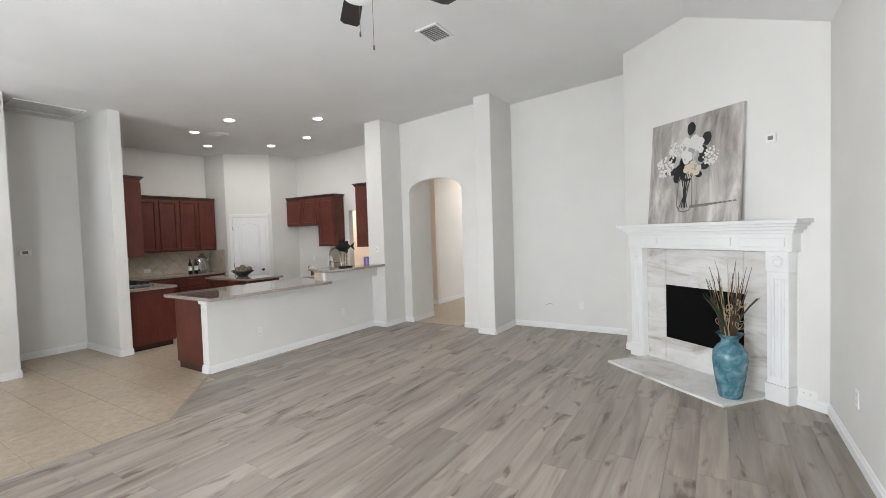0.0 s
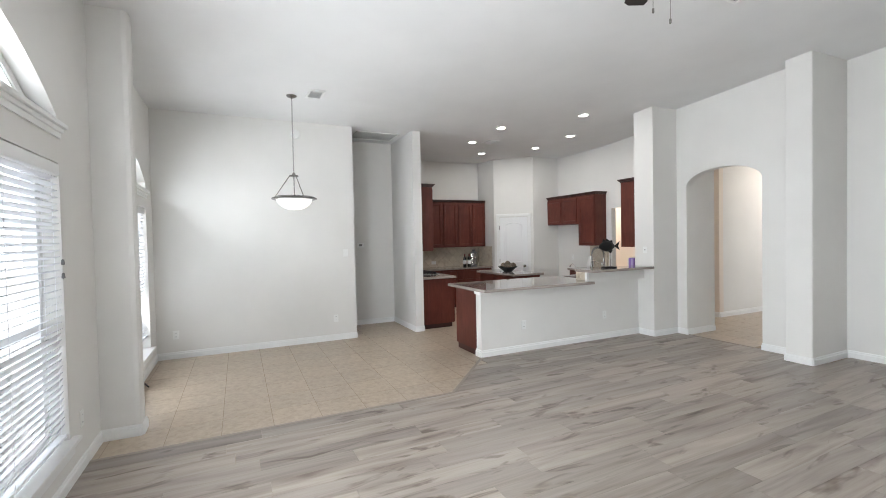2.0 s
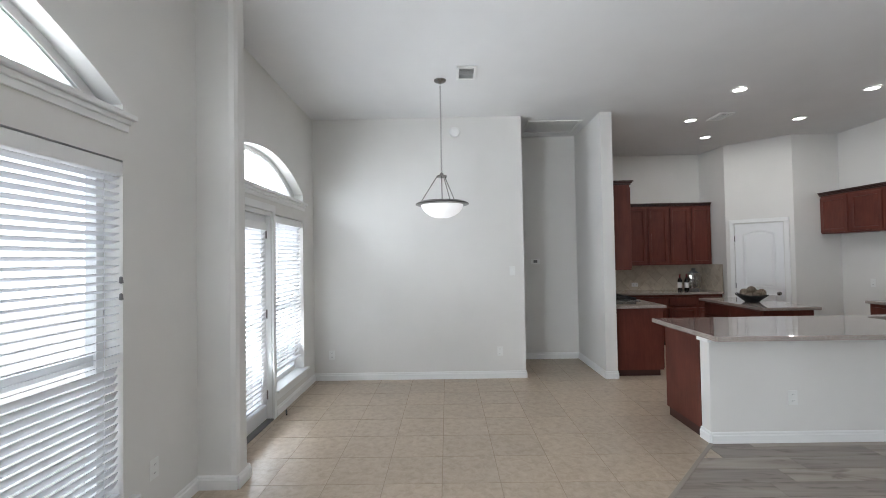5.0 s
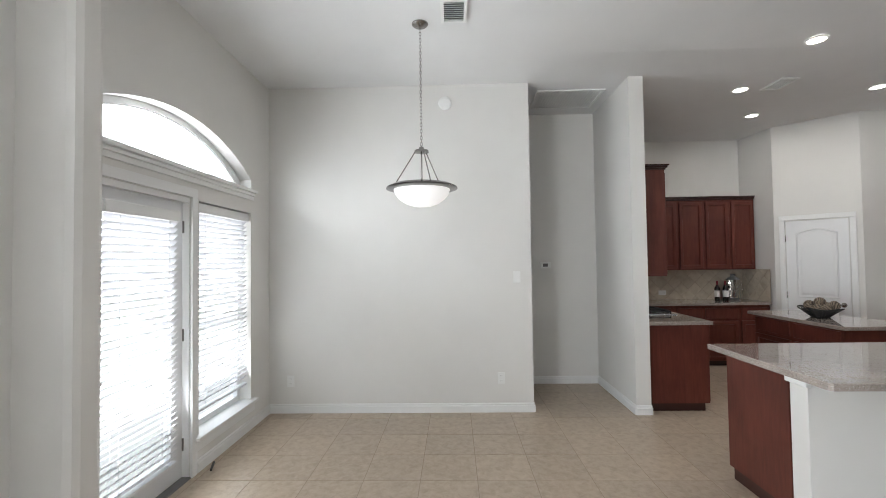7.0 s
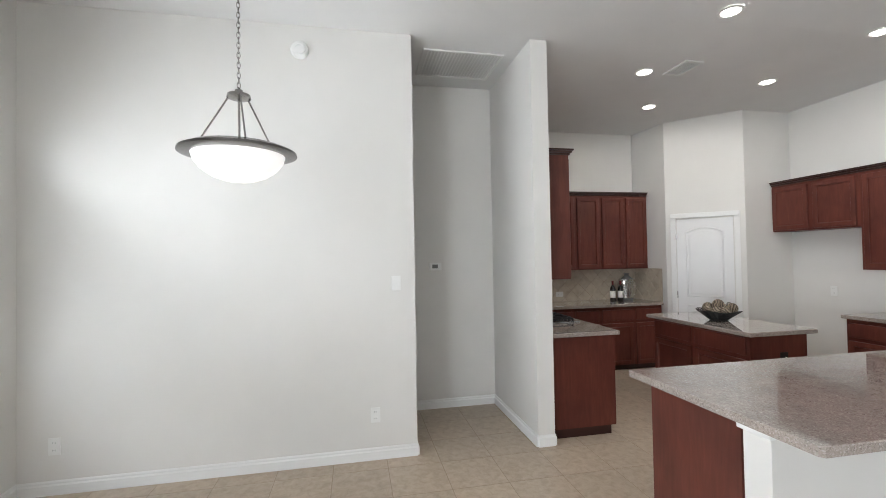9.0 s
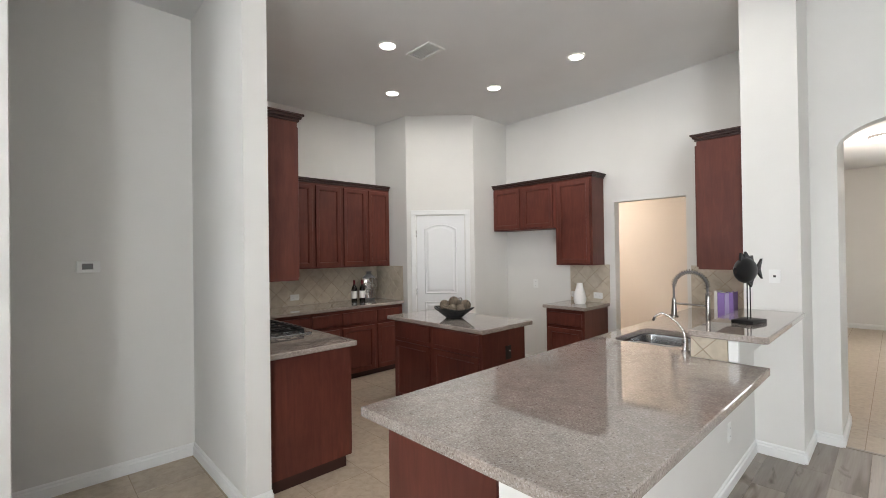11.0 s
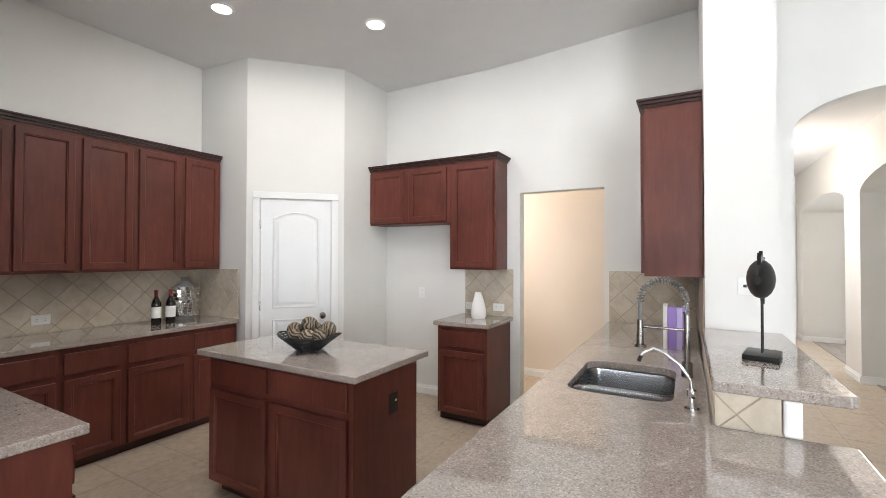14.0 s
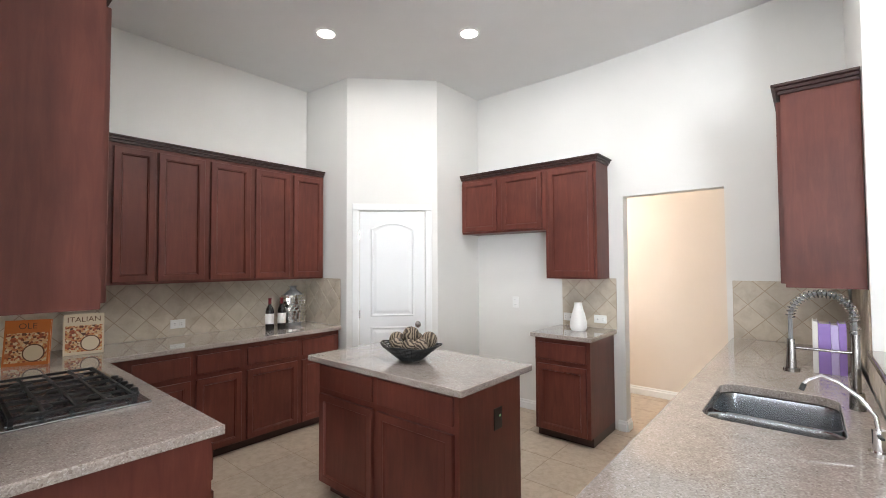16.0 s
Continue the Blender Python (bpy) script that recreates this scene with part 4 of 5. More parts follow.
# ---- fireplace ----
FP = pose(-0.95, 6.21, 0, 0, 0, math.degrees(math.atan2(4.83 - 6.21, 0.82 + 0.95)))
fp = thing("fireplace", FP, "white mantelpiece fireplace with marble surround", "fireplace")
for q in ((0.38, 0, 0.65, 1.33), (1.56, 0, 1.82, 1.33), (0.65, 0, 1.56, 0.31), (0.65, 0.92, 1.56, 1.33)):
    part("marble_slab", bx(q[0] + 0.001, -0.035, q[1] + 0.001, q[2] - 0.001, 0.0, q[3] - 0.001, bev=0.001), MARBLE, fp, "grey-veined marble slab")
part("firebox", bx(0.65, -0.028, 0.31, 1.56, -0.002, 0.92), SOOT, fp, "black glass firebox front")
for x0, x1 in ((0.20, 0.38), (1.82, 2.0)):
    lg = part("pilaster", bx(x0, -0.11, 0.16, x1, 0, 1.16, bev=0.004), TRIM, fp)
    for i in range(5):
        c = x0 + 0.035 + i * 0.0275
        part("flute", bx(c - 0.006, -0.116, 0.22, c + 0.006, -0.109, 1.1, bev=0.002), TRIM, lg)
    part("plinth", bx(x0 - 0.01, -0.125, 0, x1 + 0.01, 0, 0.16, bev=0.004), TRIM, fp)
    blk = part("corner_block", bx(x0 - 0.005, -0.12, 1.16, x1 + 0.005, 0, 1.34, bev=0.004), TRIM, fp)
    r = part("rosette", lathe(bmesh.new(), [(0.055, 0), (0.05, 0.008), (0.03, 0.004), (0.02, 0.01), (0, 0.012)], 20), TRIM, blk, "", True)
    r.matrix_local = pose((x0 + x1) / 2, -0.12, 1.25, 90)
fr = part("frieze", bx(0.17, -0.12, 1.34, 2.03, 0, 1.50, bev=0.004), TRIM, fp)
for a, b2 in ((0.22, 0.62), (0.7, 1.5), (1.58, 1.98)):
    part("frieze_panel", bx(a, -0.13, 1.38, b2, -0.119, 1.46, bev=0.005), TRIM, fr)
bm = bmesh.new()
for z0, z1, o in ((1.50, 1.53, 0.02), (1.53, 1.56, 0.05), (1.56, 1.585, 0.075), (1.585, 1.62, 0.10)):
    box(bm, 0.17 - o, -0.12 - o, z0, 2.03 + o, 0, z1, bev=0.006)
part("mantel_shelf", bm, TRIM, fp)
he = bmesh.new()
prism(he, [(0.36, -0.62), (1.80, -0.64), (1.82, -0.036), (0.38, -0.036)], 0.0, 0.028)
solo("hearth", he, MARBLE, "low veined marble hearth slab with a metal edge", "hearth", m=FP)

# painting leaning on the mantel
pt = thing("painting", FP @ pose(1.035, -0.13, 1.622, -5), "grey canvas of white flowers in a glass vase", "painting")
part("canvas", bx(-0.54, 0, 0, 0.54, 0.035, 1.13, bev=0.003), CANVAS, pt)
PETAL = [mat("painted_petal", (0.66, 0.65, 0.62), 0.7), mat("painted_cream_petal", (0.58, 0.5, 0.4), 0.7), mat("painted_dark_leaf", (0.015, 0.015, 0.017), 0.7), mat("painted_grey_glass", (0.16, 0.16, 0.145), 0.5), mat("painted_petal_grey", (0.36, 0.34, 0.32), 0.7)]
rnd = random.Random(5)


def dab(bm, x, z, r, y, sq=1.0, n=9):
    ph = rnd.random() * 6
    vs = [bm.verts.new((x + r * (0.85 + 0.3 * rnd.random()) * math.cos(ph + 6.283 * i / n), y, z + sq * r * (0.85 + 0.3 * rnd.random()) * math.sin(ph + 6.283 * i / n))) for i in range(n)]
    f = bm.faces.new(vs[::-1])
    f.normal_update()
    if f.normal.y > 0:
        f.normal_flip()


for cx, cz, r0, cnt, mi, nm in ((-0.33, 0.63, 0.11, 60, 0, "white_blossom"), (-0.2, 0.8, 0.09, 50, 0, "white_blossom"), (0.23, 0.67, 0.09, 50, 0, "white_blossom"), (0.0, 0.78, 0.12, 26, 0, "white_rose"), (0.02, 0.56, 0.085, 22, 1, "cream_rose")):
    bm = bmesh.new()
    for i in range(cnt):
        a, q = rnd.random() * 6.28, r0 * math.sqrt(rnd.random())
        dab(bm, cx + q * math.cos(a), cz + q * math.sin(a), r0 * (0.14 if cnt > 30 else 0.34) * (0.7 + 0.6 * rnd.random()), -0.002 - 0.00012 * i)
    part(nm, bm, PETAL[mi], pt)
    bm = bmesh.new()
    for i in range(cnt // 2):
        a, q = rnd.random() * 6.28, r0 * math.sqrt(rnd.random())
        dab(bm, cx + q * math.cos(a), cz + q * math.sin(a), r0 * (0.1 if cnt > 30 else 0.2) * (0.6 + 0.6 * rnd.random()), -0.0022 - 0.00024 * i)
    part("petal_shading", bm, PETAL[4], pt)
bm = bmesh.new()
for x, z, r, sq in ((-0.02, 1.0, 0.05, 1.4), (0.17, 0.86, 0.055, 1.3), (0.13, 0.74, 0.05, 1.3), (-0.12, 0.58, 0.07, 0.8), (-0.16, 0.5, 0.06, 1.0), (0.12, 0.66, 0.04, 1.0), (-0.1, 0.66, 0.05, 1.0), (-0.22, 0.57, 0.06, 0.8), (-0.05, 0.5, 0.07, 0.9), (-0.24, 0.7, 0.05, 0.9), (0.16, 0.58, 0.05, 0.8), (0.1, 0.5, 0.04, 0.9), (-0.06, 0.62, 0.09, 0.9), (-0.32, 0.55, 0.04, 0.8)):
    dab(bm, x, z, r, -0.0016, sq)
part("dark_leaves", bm, PETAL[2], pt)
bm = bmesh.new()
for i in range(7):
    x = -0.12 + i * 0.025
    cyl(bm, (x + 0.03 * math.sin(i * 2.1), -0.001, 0.52), (-0.02 - i * 0.014 + 0.02 * math.sin(i * 5), -0.001, 0.16), 0.004 + 0.002 * (i % 2), n=5)
part("stems", bm, PETAL[2], pt)
bm = bmesh.new()
for sx in (-1, 1):
    tube(bm, [(-0.06 + sx * 0.07, -0.001, 0.5), (-0.06 + sx * 0.085, -0.001, 0.42), (-0.06 + sx * 0.095, -0.001, 0.2), (-0.06 + sx * 0.06, -0.001, 0.13)], 0.005, 5)
tube(bm, [(-0.12, -0.001, 0.13), (-0.06, -0.001, 0.115), (0.0, -0.001, 0.13)], 0.006, 5)
part("glass_vase_outline", bm, PETAL[3], pt)
bm = bmesh.new()
for i in range(10):
    dab(bm, 0.1 + 0.05 * i - 0.05, 0.17 + 0.003 * i, 0.05 - 0.003 * i, -0.0009 - 0.00003 * i, 0.35)
part("painted_shadow", bm, PETAL[3], pt)

# floor vase with dry stems
fv = thing("floor_vase", FP @ pose(1.69, -0.40, 0.028), "teal mottled glazed floor vase with dry stems", "vase")
part("vase_body", lathe(bmesh.new(), [(0, 0), (0.085, 0), (0.095, 0.02), (0.1, 0.06), (0.125, 0.2), (0.14, 0.34), (0.135, 0.41), (0.1, 0.47), (0.07, 0.5), (0.068, 0.53), (0.1, 0.57), (0.115, 0.58), (0.1, 0.575), (0.06, 0.53), (0.06, 0.45), (0, 0.3)], 40), TEAL, fv, "", True)
rv = random.Random(9)
for i in range(34):
    a, lean, hh = rv.random() * 6.28, 0.04 + 0.16 * rv.random(), 0.45 + 0.3 * rv.random()
    pts = [Vector((0.03 * math.cos(a), 0.03 * math.sin(a), 0.5))]
    for k2 in range(1, 6):
        f2 = k2 / 5
        pts.append(Vector((math.cos(a) * (0.03 + lean * f2) + rv.uniform(-0.012, 0.012), math.sin(a) * (0.03 + lean * f2) + rv.uniform(-0.012, 0.012), 0.5 + hh * f2)))
    part("dry_stem", tube(bmesh.new(), pts, [0.005, 0.005, 0.004, 0.0035, 0.003, 0.0015], 6), (TWIG, STRAW, TWIG)[i % 3], fv)
for i in range(9):
    a, lean = rv.random() * 6.28, 0.12 + 0.1 * rv.random()
    bm = bmesh.new()
    rows2 = []
    for k2 in range(6):
        f2 = k2 / 5
        wv = 0.022 * math.sin(math.pi * min(1, f2 * 0.9 + 0.1)) + 0.001
        c = Vector((math.cos(a) * (0.03 + lean * f2 * f2), math.sin(a) * (0.03 + lean * f2 * f2), 0.5 + 0.42 * f2))
        sd = Vector((-math.sin(a), math.cos(a), 0)) * wv
        rows2.append((bm.verts.new(c - sd), bm.verts.new(c + Vector((math.cos(a), math.sin(a), 0)) * 0.006), bm.verts.new(c + sd)))
    for p, q in zip(rows2, rows2[1:]):
        bm.faces.new((p[0], p[1], q[1], q[0]))
        bm.faces.new((p[1], p[2], q[2], q[1]))
    part("leaf", bm, LEAF, fv, "", True)
for i in range(16):
    a, zz, rr = rv.random() * 6.28, 0.62 + 0.25 * rv.random(), 0.05 + 0.07 * rv.random()
    cc = Vector((rr * math.cos(a), rr * math.sin(a), zz))
    pts = [cc + Vector((0.03 * math.cos(t * 0.9), 0.012 * t - 0.03, 0.035 * math.sin(t * 0.9))) for t in range(8)]
    part("curled_straw", tube(bmesh.new(), pts, 0.003, 5), STRAW, fv)

# ---- wall fittings ----


def plate(m, label, cat, kind, w=0.075, h=0.118):
    """A wall plate, its back on y = 0, facing -y."""
    p = thing(cat.replace(" ", "_"), m, label, cat)
    part("cover_plate", bx(-w / 2, -0.006, -h / 2, w / 2, 0, h / 2, bev=0.002), PLASTIC, p)
    if kind == "outlet":
        for z in (-0.026, 0.026):
            s = part("socket", bx(-0.017, -0.008, z - 0.014, 0.017, -0.005, z + 0.014, bev=0.001), PLASTIC, p)
            part("slot", bx(-0.008, -0.0086, z - 0.004, -0.005, -0.0078, z + 0.006), GREY, s)
            part("slot", bx(0.005, -0.0086, z - 0.004, 0.008, -0.0078, z + 0.006), GREY, s)
    elif kind == "wide":
        for x in (-0.026, 0.026):
            s = part("socket", bx(x - 0.014, -0.008, -0.017, x + 0.014, -0.005, 0.017, bev=0.001), PLASTIC, p)
            part("slot", bx(x - 0.004, -0.0086, -0.008, x + 0.006, -0.0078, -0.005), GREY, s)
            part("slot", bx(x - 0.004, -0.0086, 0.005, x + 0.006, -0.0078, 0.008), GREY, s)
    elif kind == "switch":
        part("toggle", bx(-0.005, -0.016, -0.006, 0.005, -0.005, 0.012, bev=0.001), PLASTIC, p)
    elif kind == "jack":
        part("jack", bx(-0.008, -0.008, -0.008, 0.008, -0.005, 0.008), BLACK, p)
    return p


FE = lambda x, y, z: pose(x, y, z, 0, 0, 90)
plate(FE(-7.12, 1.515, 0.35), "white duplex wall outlet", "wall outlet", "outlet")
plate(FE(-7.12, -0.69, 0.33), "white duplex wall outlet", "wall outlet", "outlet")
plate(FE(-7.12, 1.695, 1.395), "white toggle light switch", "light switch", "switch")
plate(FE(-5.07, 3.69, 0.37), "white duplex outlet on the bar wall", "wall outlet", "outlet")
plate(FE(-5.07, 5.2, 0.37), "white duplex outlet on the bar wall", "wall outlet", "outlet")
plate(pose(-4.0, WY, 0.36, 0, 0, 180), "white wall outlet beside the window", "wall outlet", "outlet")
plate(pose(-1.74, 7.0, 0.4), "white duplex outlet on the living room wall", "wall outlet", "outlet")
plate(pose(0.82, 4.02, 0.42, 0, 0, -90), "white outlet on the living room wall", "wall outlet", "outlet")
plate(pose(-6.87, 7.031, 1.0), "white outlet on the backsplash", "wall outlet", "wide", 0.118, 0.075)
plate(pose(-7.19, 7.031, 1.0), "white outlet on the backsplash", "wall outlet", "wide", 0.09, 0.075)
plate(FE(-9.561, 4.34, 1.02), "white outlet on the backsplash", "wall outlet", "wide", 0.118, 0.075)
plate(pose(-7.79, 7.04, 1.11), "white wall plate in the fridge space", "wall outlet", "outlet")
plate(pose(-4.93, 5.94, 1.35), "white cable plate on the wall end", "cable plate", "jack", 0.07, 0.1)
plate(pose(-3.1, 9.92, 0.36), "white double outlet on the entry pier", "wall outlet", "wide", 0.12, 0.118)
plate(FP @ pose(2.08, 0, 0.12), "white gas key plate beside the fireplace", "gas plate", "wide", 0.16, 0.08)
th = thing("thermostat", FE(-8.15, 2.21, 1.5), "white thermostat with a dark display", "thermostat")
part("case", bx(-0.065, -0.025, -0.04, 0.065, 0, 0.04, bev=0.005), PLASTIC, th)
part("display", bx(-0.035, -0.027, -0.018, 0.025, -0.0245, 0.022), GREY, th)
th = thing("wall_control", FP @ pose(1.80, 0, 2.35), "small white fireplace wall control", "control")
part("case", bx(-0.04, -0.02, -0.04, 0.04, 0, 0.04, bev=0.004), PLASTIC, th)
part("display", bx(-0.025, -0.022, -0.015, 0.02, -0.0195, 0.02), GREY, th)
sd = thing("smoke_detector", pose(-7.12, 0.97, 3.24, 90, 0, 90), "round white smoke detector", "smoke detector")
part("body", lathe(bmesh.new(), [(0.07, 0), (0.07, 0.012), (0.06, 0.03), (0.035, 0.036), (0, 0.037)], 32), PLASTIC, sd, "", True)
part("grille", lathe(bmesh.new(), [(0.045, 0.034), (0.045, 0.04), (0.03, 0.041), (0.03, 0.036)], 32), PLASTIC, sd)
solo("tv_cable", tube(bmesh.new(), [(-0.06, 0, -0.01), (-0.03, -0.02, 0.0), (0.0, -0.03, 0.015), (0.03, -0.02, 0.02), (0.06, -0.012, 0.0)], 0.004, 6), STRAW, "loose beige cable coming out of the wall", "cable", m=pose(-2.24, 6.99, 0.39))


def vent(m, w, h, label, rows3=9, back=GREY):
    """A grille, its back on z = 0, facing down."""
    v = thing("ceiling_vent", m, label, "ceiling vent")
    bm = bmesh.new()
    for q in ((-w / 2, -h / 2, w / 2, -h / 2 + 0.025), (-w / 2, h / 2 - 0.025, w / 2, h / 2), (-w / 2, -h / 2 + 0.025, -w / 2 + 0.025, h / 2 - 0.025), (w / 2 - 0.025, -h / 2 + 0.025, w / 2, h / 2 - 0.025)):
        box(bm, q[0], q[1], -0.014, q[2], q[3], 0)
    part("frame", bm, PLASTIC, v)
    part("backing", bx(-w / 2 + 0.02, -h / 2 + 0.02, -0.002, w / 2 - 0.02, h / 2 - 0.02, 0), back, v)
    for i in range(rows3):
        y = -h / 2 + 0.03 + (h - 0.06) * (i + 0.5) / rows3
        b = box(bmesh.new(), -w / 2 + 0.025, -0.009, -0.0008, w / 2 - 0.025, 0.009, 0.0008, m=pose(0, y, -0.008, 38))
        part("slat", b, PLASTIC, v)
    return v


vent(pose(-2.43, 4.09, ceil_z(-2.43, 4.09), 0, -3.5, 0), 0.26, 0.36, "white ceiling air vent with dark louvres")
vent(pose(-5.8, 1.07, ceil_z(-5.8, 1.07), 0, 0, 90), 0.2, 0.3, "white ceiling air vent with dark louvres")
vent(pose(-7.3, 4.59, ceil_z(-7.3, 4.59), 0, 0, 0), 0.32, 0.2, "white kitchen ceiling vent", 7, PLASTIC)
vent(pose(-7.6, 2.36, 3.438), 0.56, 0.74, "large white return air grille in the hall", 22, PLASTIC)

# ---- lamps ----
for x, y in ((-6.39, 4.24), (-7.45, 4.27), (-8.36, 5.01), (-5.43, 5.17), (-6.44, 5.80), (-7.46, 5.78)):
    z = ceil_z(x, y)
    c = thing("recessed_light", pose(x, y, z), "lit round recessed ceiling light with a white trim", "ceiling light", "kitchen recessed lights")
    part("trim_ring", lathe(bmesh.new(), [(0.09, 0), (0.092, -0.006), (0.07, -0.008), (0.066, 0)], 32), PLASTIC, c, "", True)
    part("lens", lathe(bmesh.new(), [(0, -0.003), (0.067, -0.003)], 32), CANLIGHT, c)
    ld = bpy.data.lights.new("recessed_lamp", "AREA")
    ld.shape, ld.size, ld.energy, ld.color = "DISK", 0.12, 5, (1, 0.97, 0.92)
    new("recessed_lamp", ld).matrix_world = look((x, y, z - 0.012), (x, y + 0.001, 0))

# Flush fixtures and warm point lamps added to brighten back hall and entry.
for hx, hy in ((-8.1, 7.65), (-4.4, 10.2)):
    hl = thing("added_hall_light", pose(hx, hy, 3.05), "round opal flush ceiling light added to brighten the hall", "ceiling light")
    part("base", lathe(bmesh.new(), [(0.15, 0), (0.15, -0.02), (0.14, -0.025)], 32), NICKEL, hl, "", True)
    part("shade", lathe(bmesh.new(), [(0.14, -0.02), (0.12, -0.06), (0.07, -0.085), (0, -0.092)], 32), BOWL, hl, "", True)
    ld = bpy.data.lights.new("hall_fill_lamp", "POINT")
    ld.energy, ld.color, ld.shadow_soft_size = 36 if hx < -5 else 30, (1, 0.88, 0.77), 0.12
    new("hall_fill_lamp", ld).location = (hx, hy, 2.45)
pl = thing("pendant_lamp", pose(-5.96, 0.8, ceil_z(-5.96, 0.8)), "brushed nickel bowl pendant with opal glass on a chain", "pendant lamp")
PZ = 2.15 - ceil_z(-5.96, 0.8)
part("canopy", lathe(bmesh.new(), [(0, 0), (0.065, 0), (0.064, -0.008), (0.05, -0.02), (0.02, -0.028), (0, -0.045)], 32), NICKEL, pl, "", True)
HUB = PZ + 0.29
nl = int((-0.04 - HUB) / 0.026)
link = bmesh.new()
tube(link, [(0.008 * math.cos(a), 0, 0.018 * math.sin(a)) for a in [2 * math.pi * i / 12 for i in range(13)]], 0.002, 5)
link_mesh = finish("chain_link", link, NICKEL)
for i in range(nl):
    o = new("chain_link", link_mesh)
    o.parent, o.location, o.rotation_euler = pl, (0, 0, -0.055 - i * 0.026), (0, 0, radians(90 * (i % 2)))
part("hub", lathe(bmesh.new(), [(0, 0.03), (0.018, 0.03), (0.02, 0.008), (0.055, 0.004), (0.058, -0.012), (0.02, -0.02), (0, -0.02)], 32, (0, 0, HUB)), NICKEL, pl, "", True)
part("stem", cyl(bmesh.new(), (0, 0, HUB), (0, 0, PZ - 0.02), 0.006), NICKEL, pl)
for i in range(3):
    a = radians(20 + 120 * i)
    part("rod", cyl(bmesh.new(), (0.05 * math.cos(a), 0.05 * math.sin(a), HUB), (0.235 * math.cos(a), 0.235 * math.sin(a), PZ + 0.015), 0.0045, n=8), NICKEL, pl)
    part("finial", lathe(bmesh.new(), [(0, -0.012), (0.01, -0.006), (0.012, 0), (0.008, 0.01), (0, 0.013)], 14, (0.258 * math.cos(a), 0.258 * math.sin(a), PZ - 0.005)), NICKEL, pl, "", True)
part("rim", lathe(bmesh.new(), [(0.205, 0.012), (0.235, 0.02), (0.278, 0.0), (0.28, -0.012), (0.25, -0.02), (0.21, -0.018), (0.205, 0.012)], 48, (0, 0, PZ)), RIMM, pl, "", True)
part("glass_bowl", lathe(bmesh.new(), [(0.222, -0.012), (0.21, -0.05), (0.18, -0.09), (0.13, -0.125), (0.07, -0.146), (0, -0.152)], 48, (0, 0, PZ)), BOWL, pl, "white opal glass bowl", True)

fx, fy = -1.66, 2.09
fn = thing("ceiling_fan", pose(fx, fy, ceil_z(fx, fy)), "dark-bladed ceiling fan with pull chains", "ceiling fan")
FZ = 3.09 - ceil_z(fx, fy)
part("downrod", cyl(cyl(bmesh.new(), (0, 0, 0), (0, 0, -0.06), 0.07, 0.06, 24), (0, 0, -0.06), (0, 0, FZ + 0.1), 0.015), NICKEL, fn, "", True)
part("motor", lathe(bmesh.new(), [(0, 0.1), (0.08, 0.1), (0.13, 0.06), (0.14, 0), (0.12, -0.05), (0.06, -0.07), (0, -0.07)], 32, (0, 0, FZ)), NICKEL, fn, "", True)
part("light_bowl", lathe(bmesh.new(), [(0.09, -0.07), (0.11, -0.1), (0.09, -0.15), (0.04, -0.175), (0, -0.18)], 32, (0, 0, FZ)), PORCELAIN, fn, "", True)
for i in range(5):
    bm = bmesh.new()
    prism(bm, [(0.2, -0.055), (0.6, -0.07), (0.645, -0.055), (0.65, 0.04), (0.62, 0.065), (0.2, 0.055)], -0.004, 0.004)
    o = part("blade", bm, FANB, fn)
    o.matrix_local = pose(0, 0, FZ, 0, 0, -77 + 72 * i) @ pose(0, 0, 0, 10, 0, 0)
    o2 = part("blade_arm", bx(0.1, -0.02, -0.012, 0.24, 0.02, -0.004, bev=0.002), NICKEL, fn)
    o2.matrix_local = pose(0, 0, FZ, 0, 0, -77 + 72 * i)
for dx, dz in ((-0.05, -0.31), (0.05, -0.41)):
    part("pull_chain", lathe(cyl(bmesh.new(), (dx, 0.05, FZ - 0.06), (dx, 0.05, FZ + dz), 0.0015, n=6), [(0, -0.03), (0.006, -0.024), (0.006, -0.004), (0, 0)], 10, (dx, 0.05, FZ + dz)), NICKEL, fn)

# ---- things on the worktops ----
Z1 = 0.9155
fb = thing("woven_bowl", pose(-7.34, 4.96, Z1, 0, 0, 20), "dark woven square bowl of decorative balls", "bowl")
bm = bmesh.new()
NB = 28
rg = []
for lv, (r, z) in enumerate(((0.07, 0), (0.1, 0.025), (0.135, 0.055), (0.17, 0.085))):
    rg.append([(r * (1 + 0.22 * (lv / 3) * abs(math.cos(2 * a)) ** 2) * math.cos(a), r * (1 + 0.22 * (lv / 3) * abs(math.cos(2 * a)) ** 2) * math.sin(a), z + 0.02 * (lv / 3) * math.cos(2 * a) ** 2) for a in [2 * math.pi * i / NB for i in range(NB)]])
for lv in range(len(rg)):
    tube(bm, rg[lv] + [rg[lv][0]], 0.006, 6)
for lv in range(len(rg) - 1):
    for f in (0.33, 0.66):
        tube(bm, [tuple(Vector(p).lerp(Vector(q), f) * (1 + 0.02 * (i % 2))) for i, (p, q) in enumerate(zip(rg[lv] + [rg[lv][0]], rg[lv + 1] + [rg[lv + 1][0]]))], 0.005, 5)
for i in range(NB):
    tube(bm, [rg[lv][i] for lv in range(len(rg))], 0.004, 5)
lathe(bm, [(0, 0.004), (0.075, 0.004)], 24)
part("basket", bm, IRON, fb)
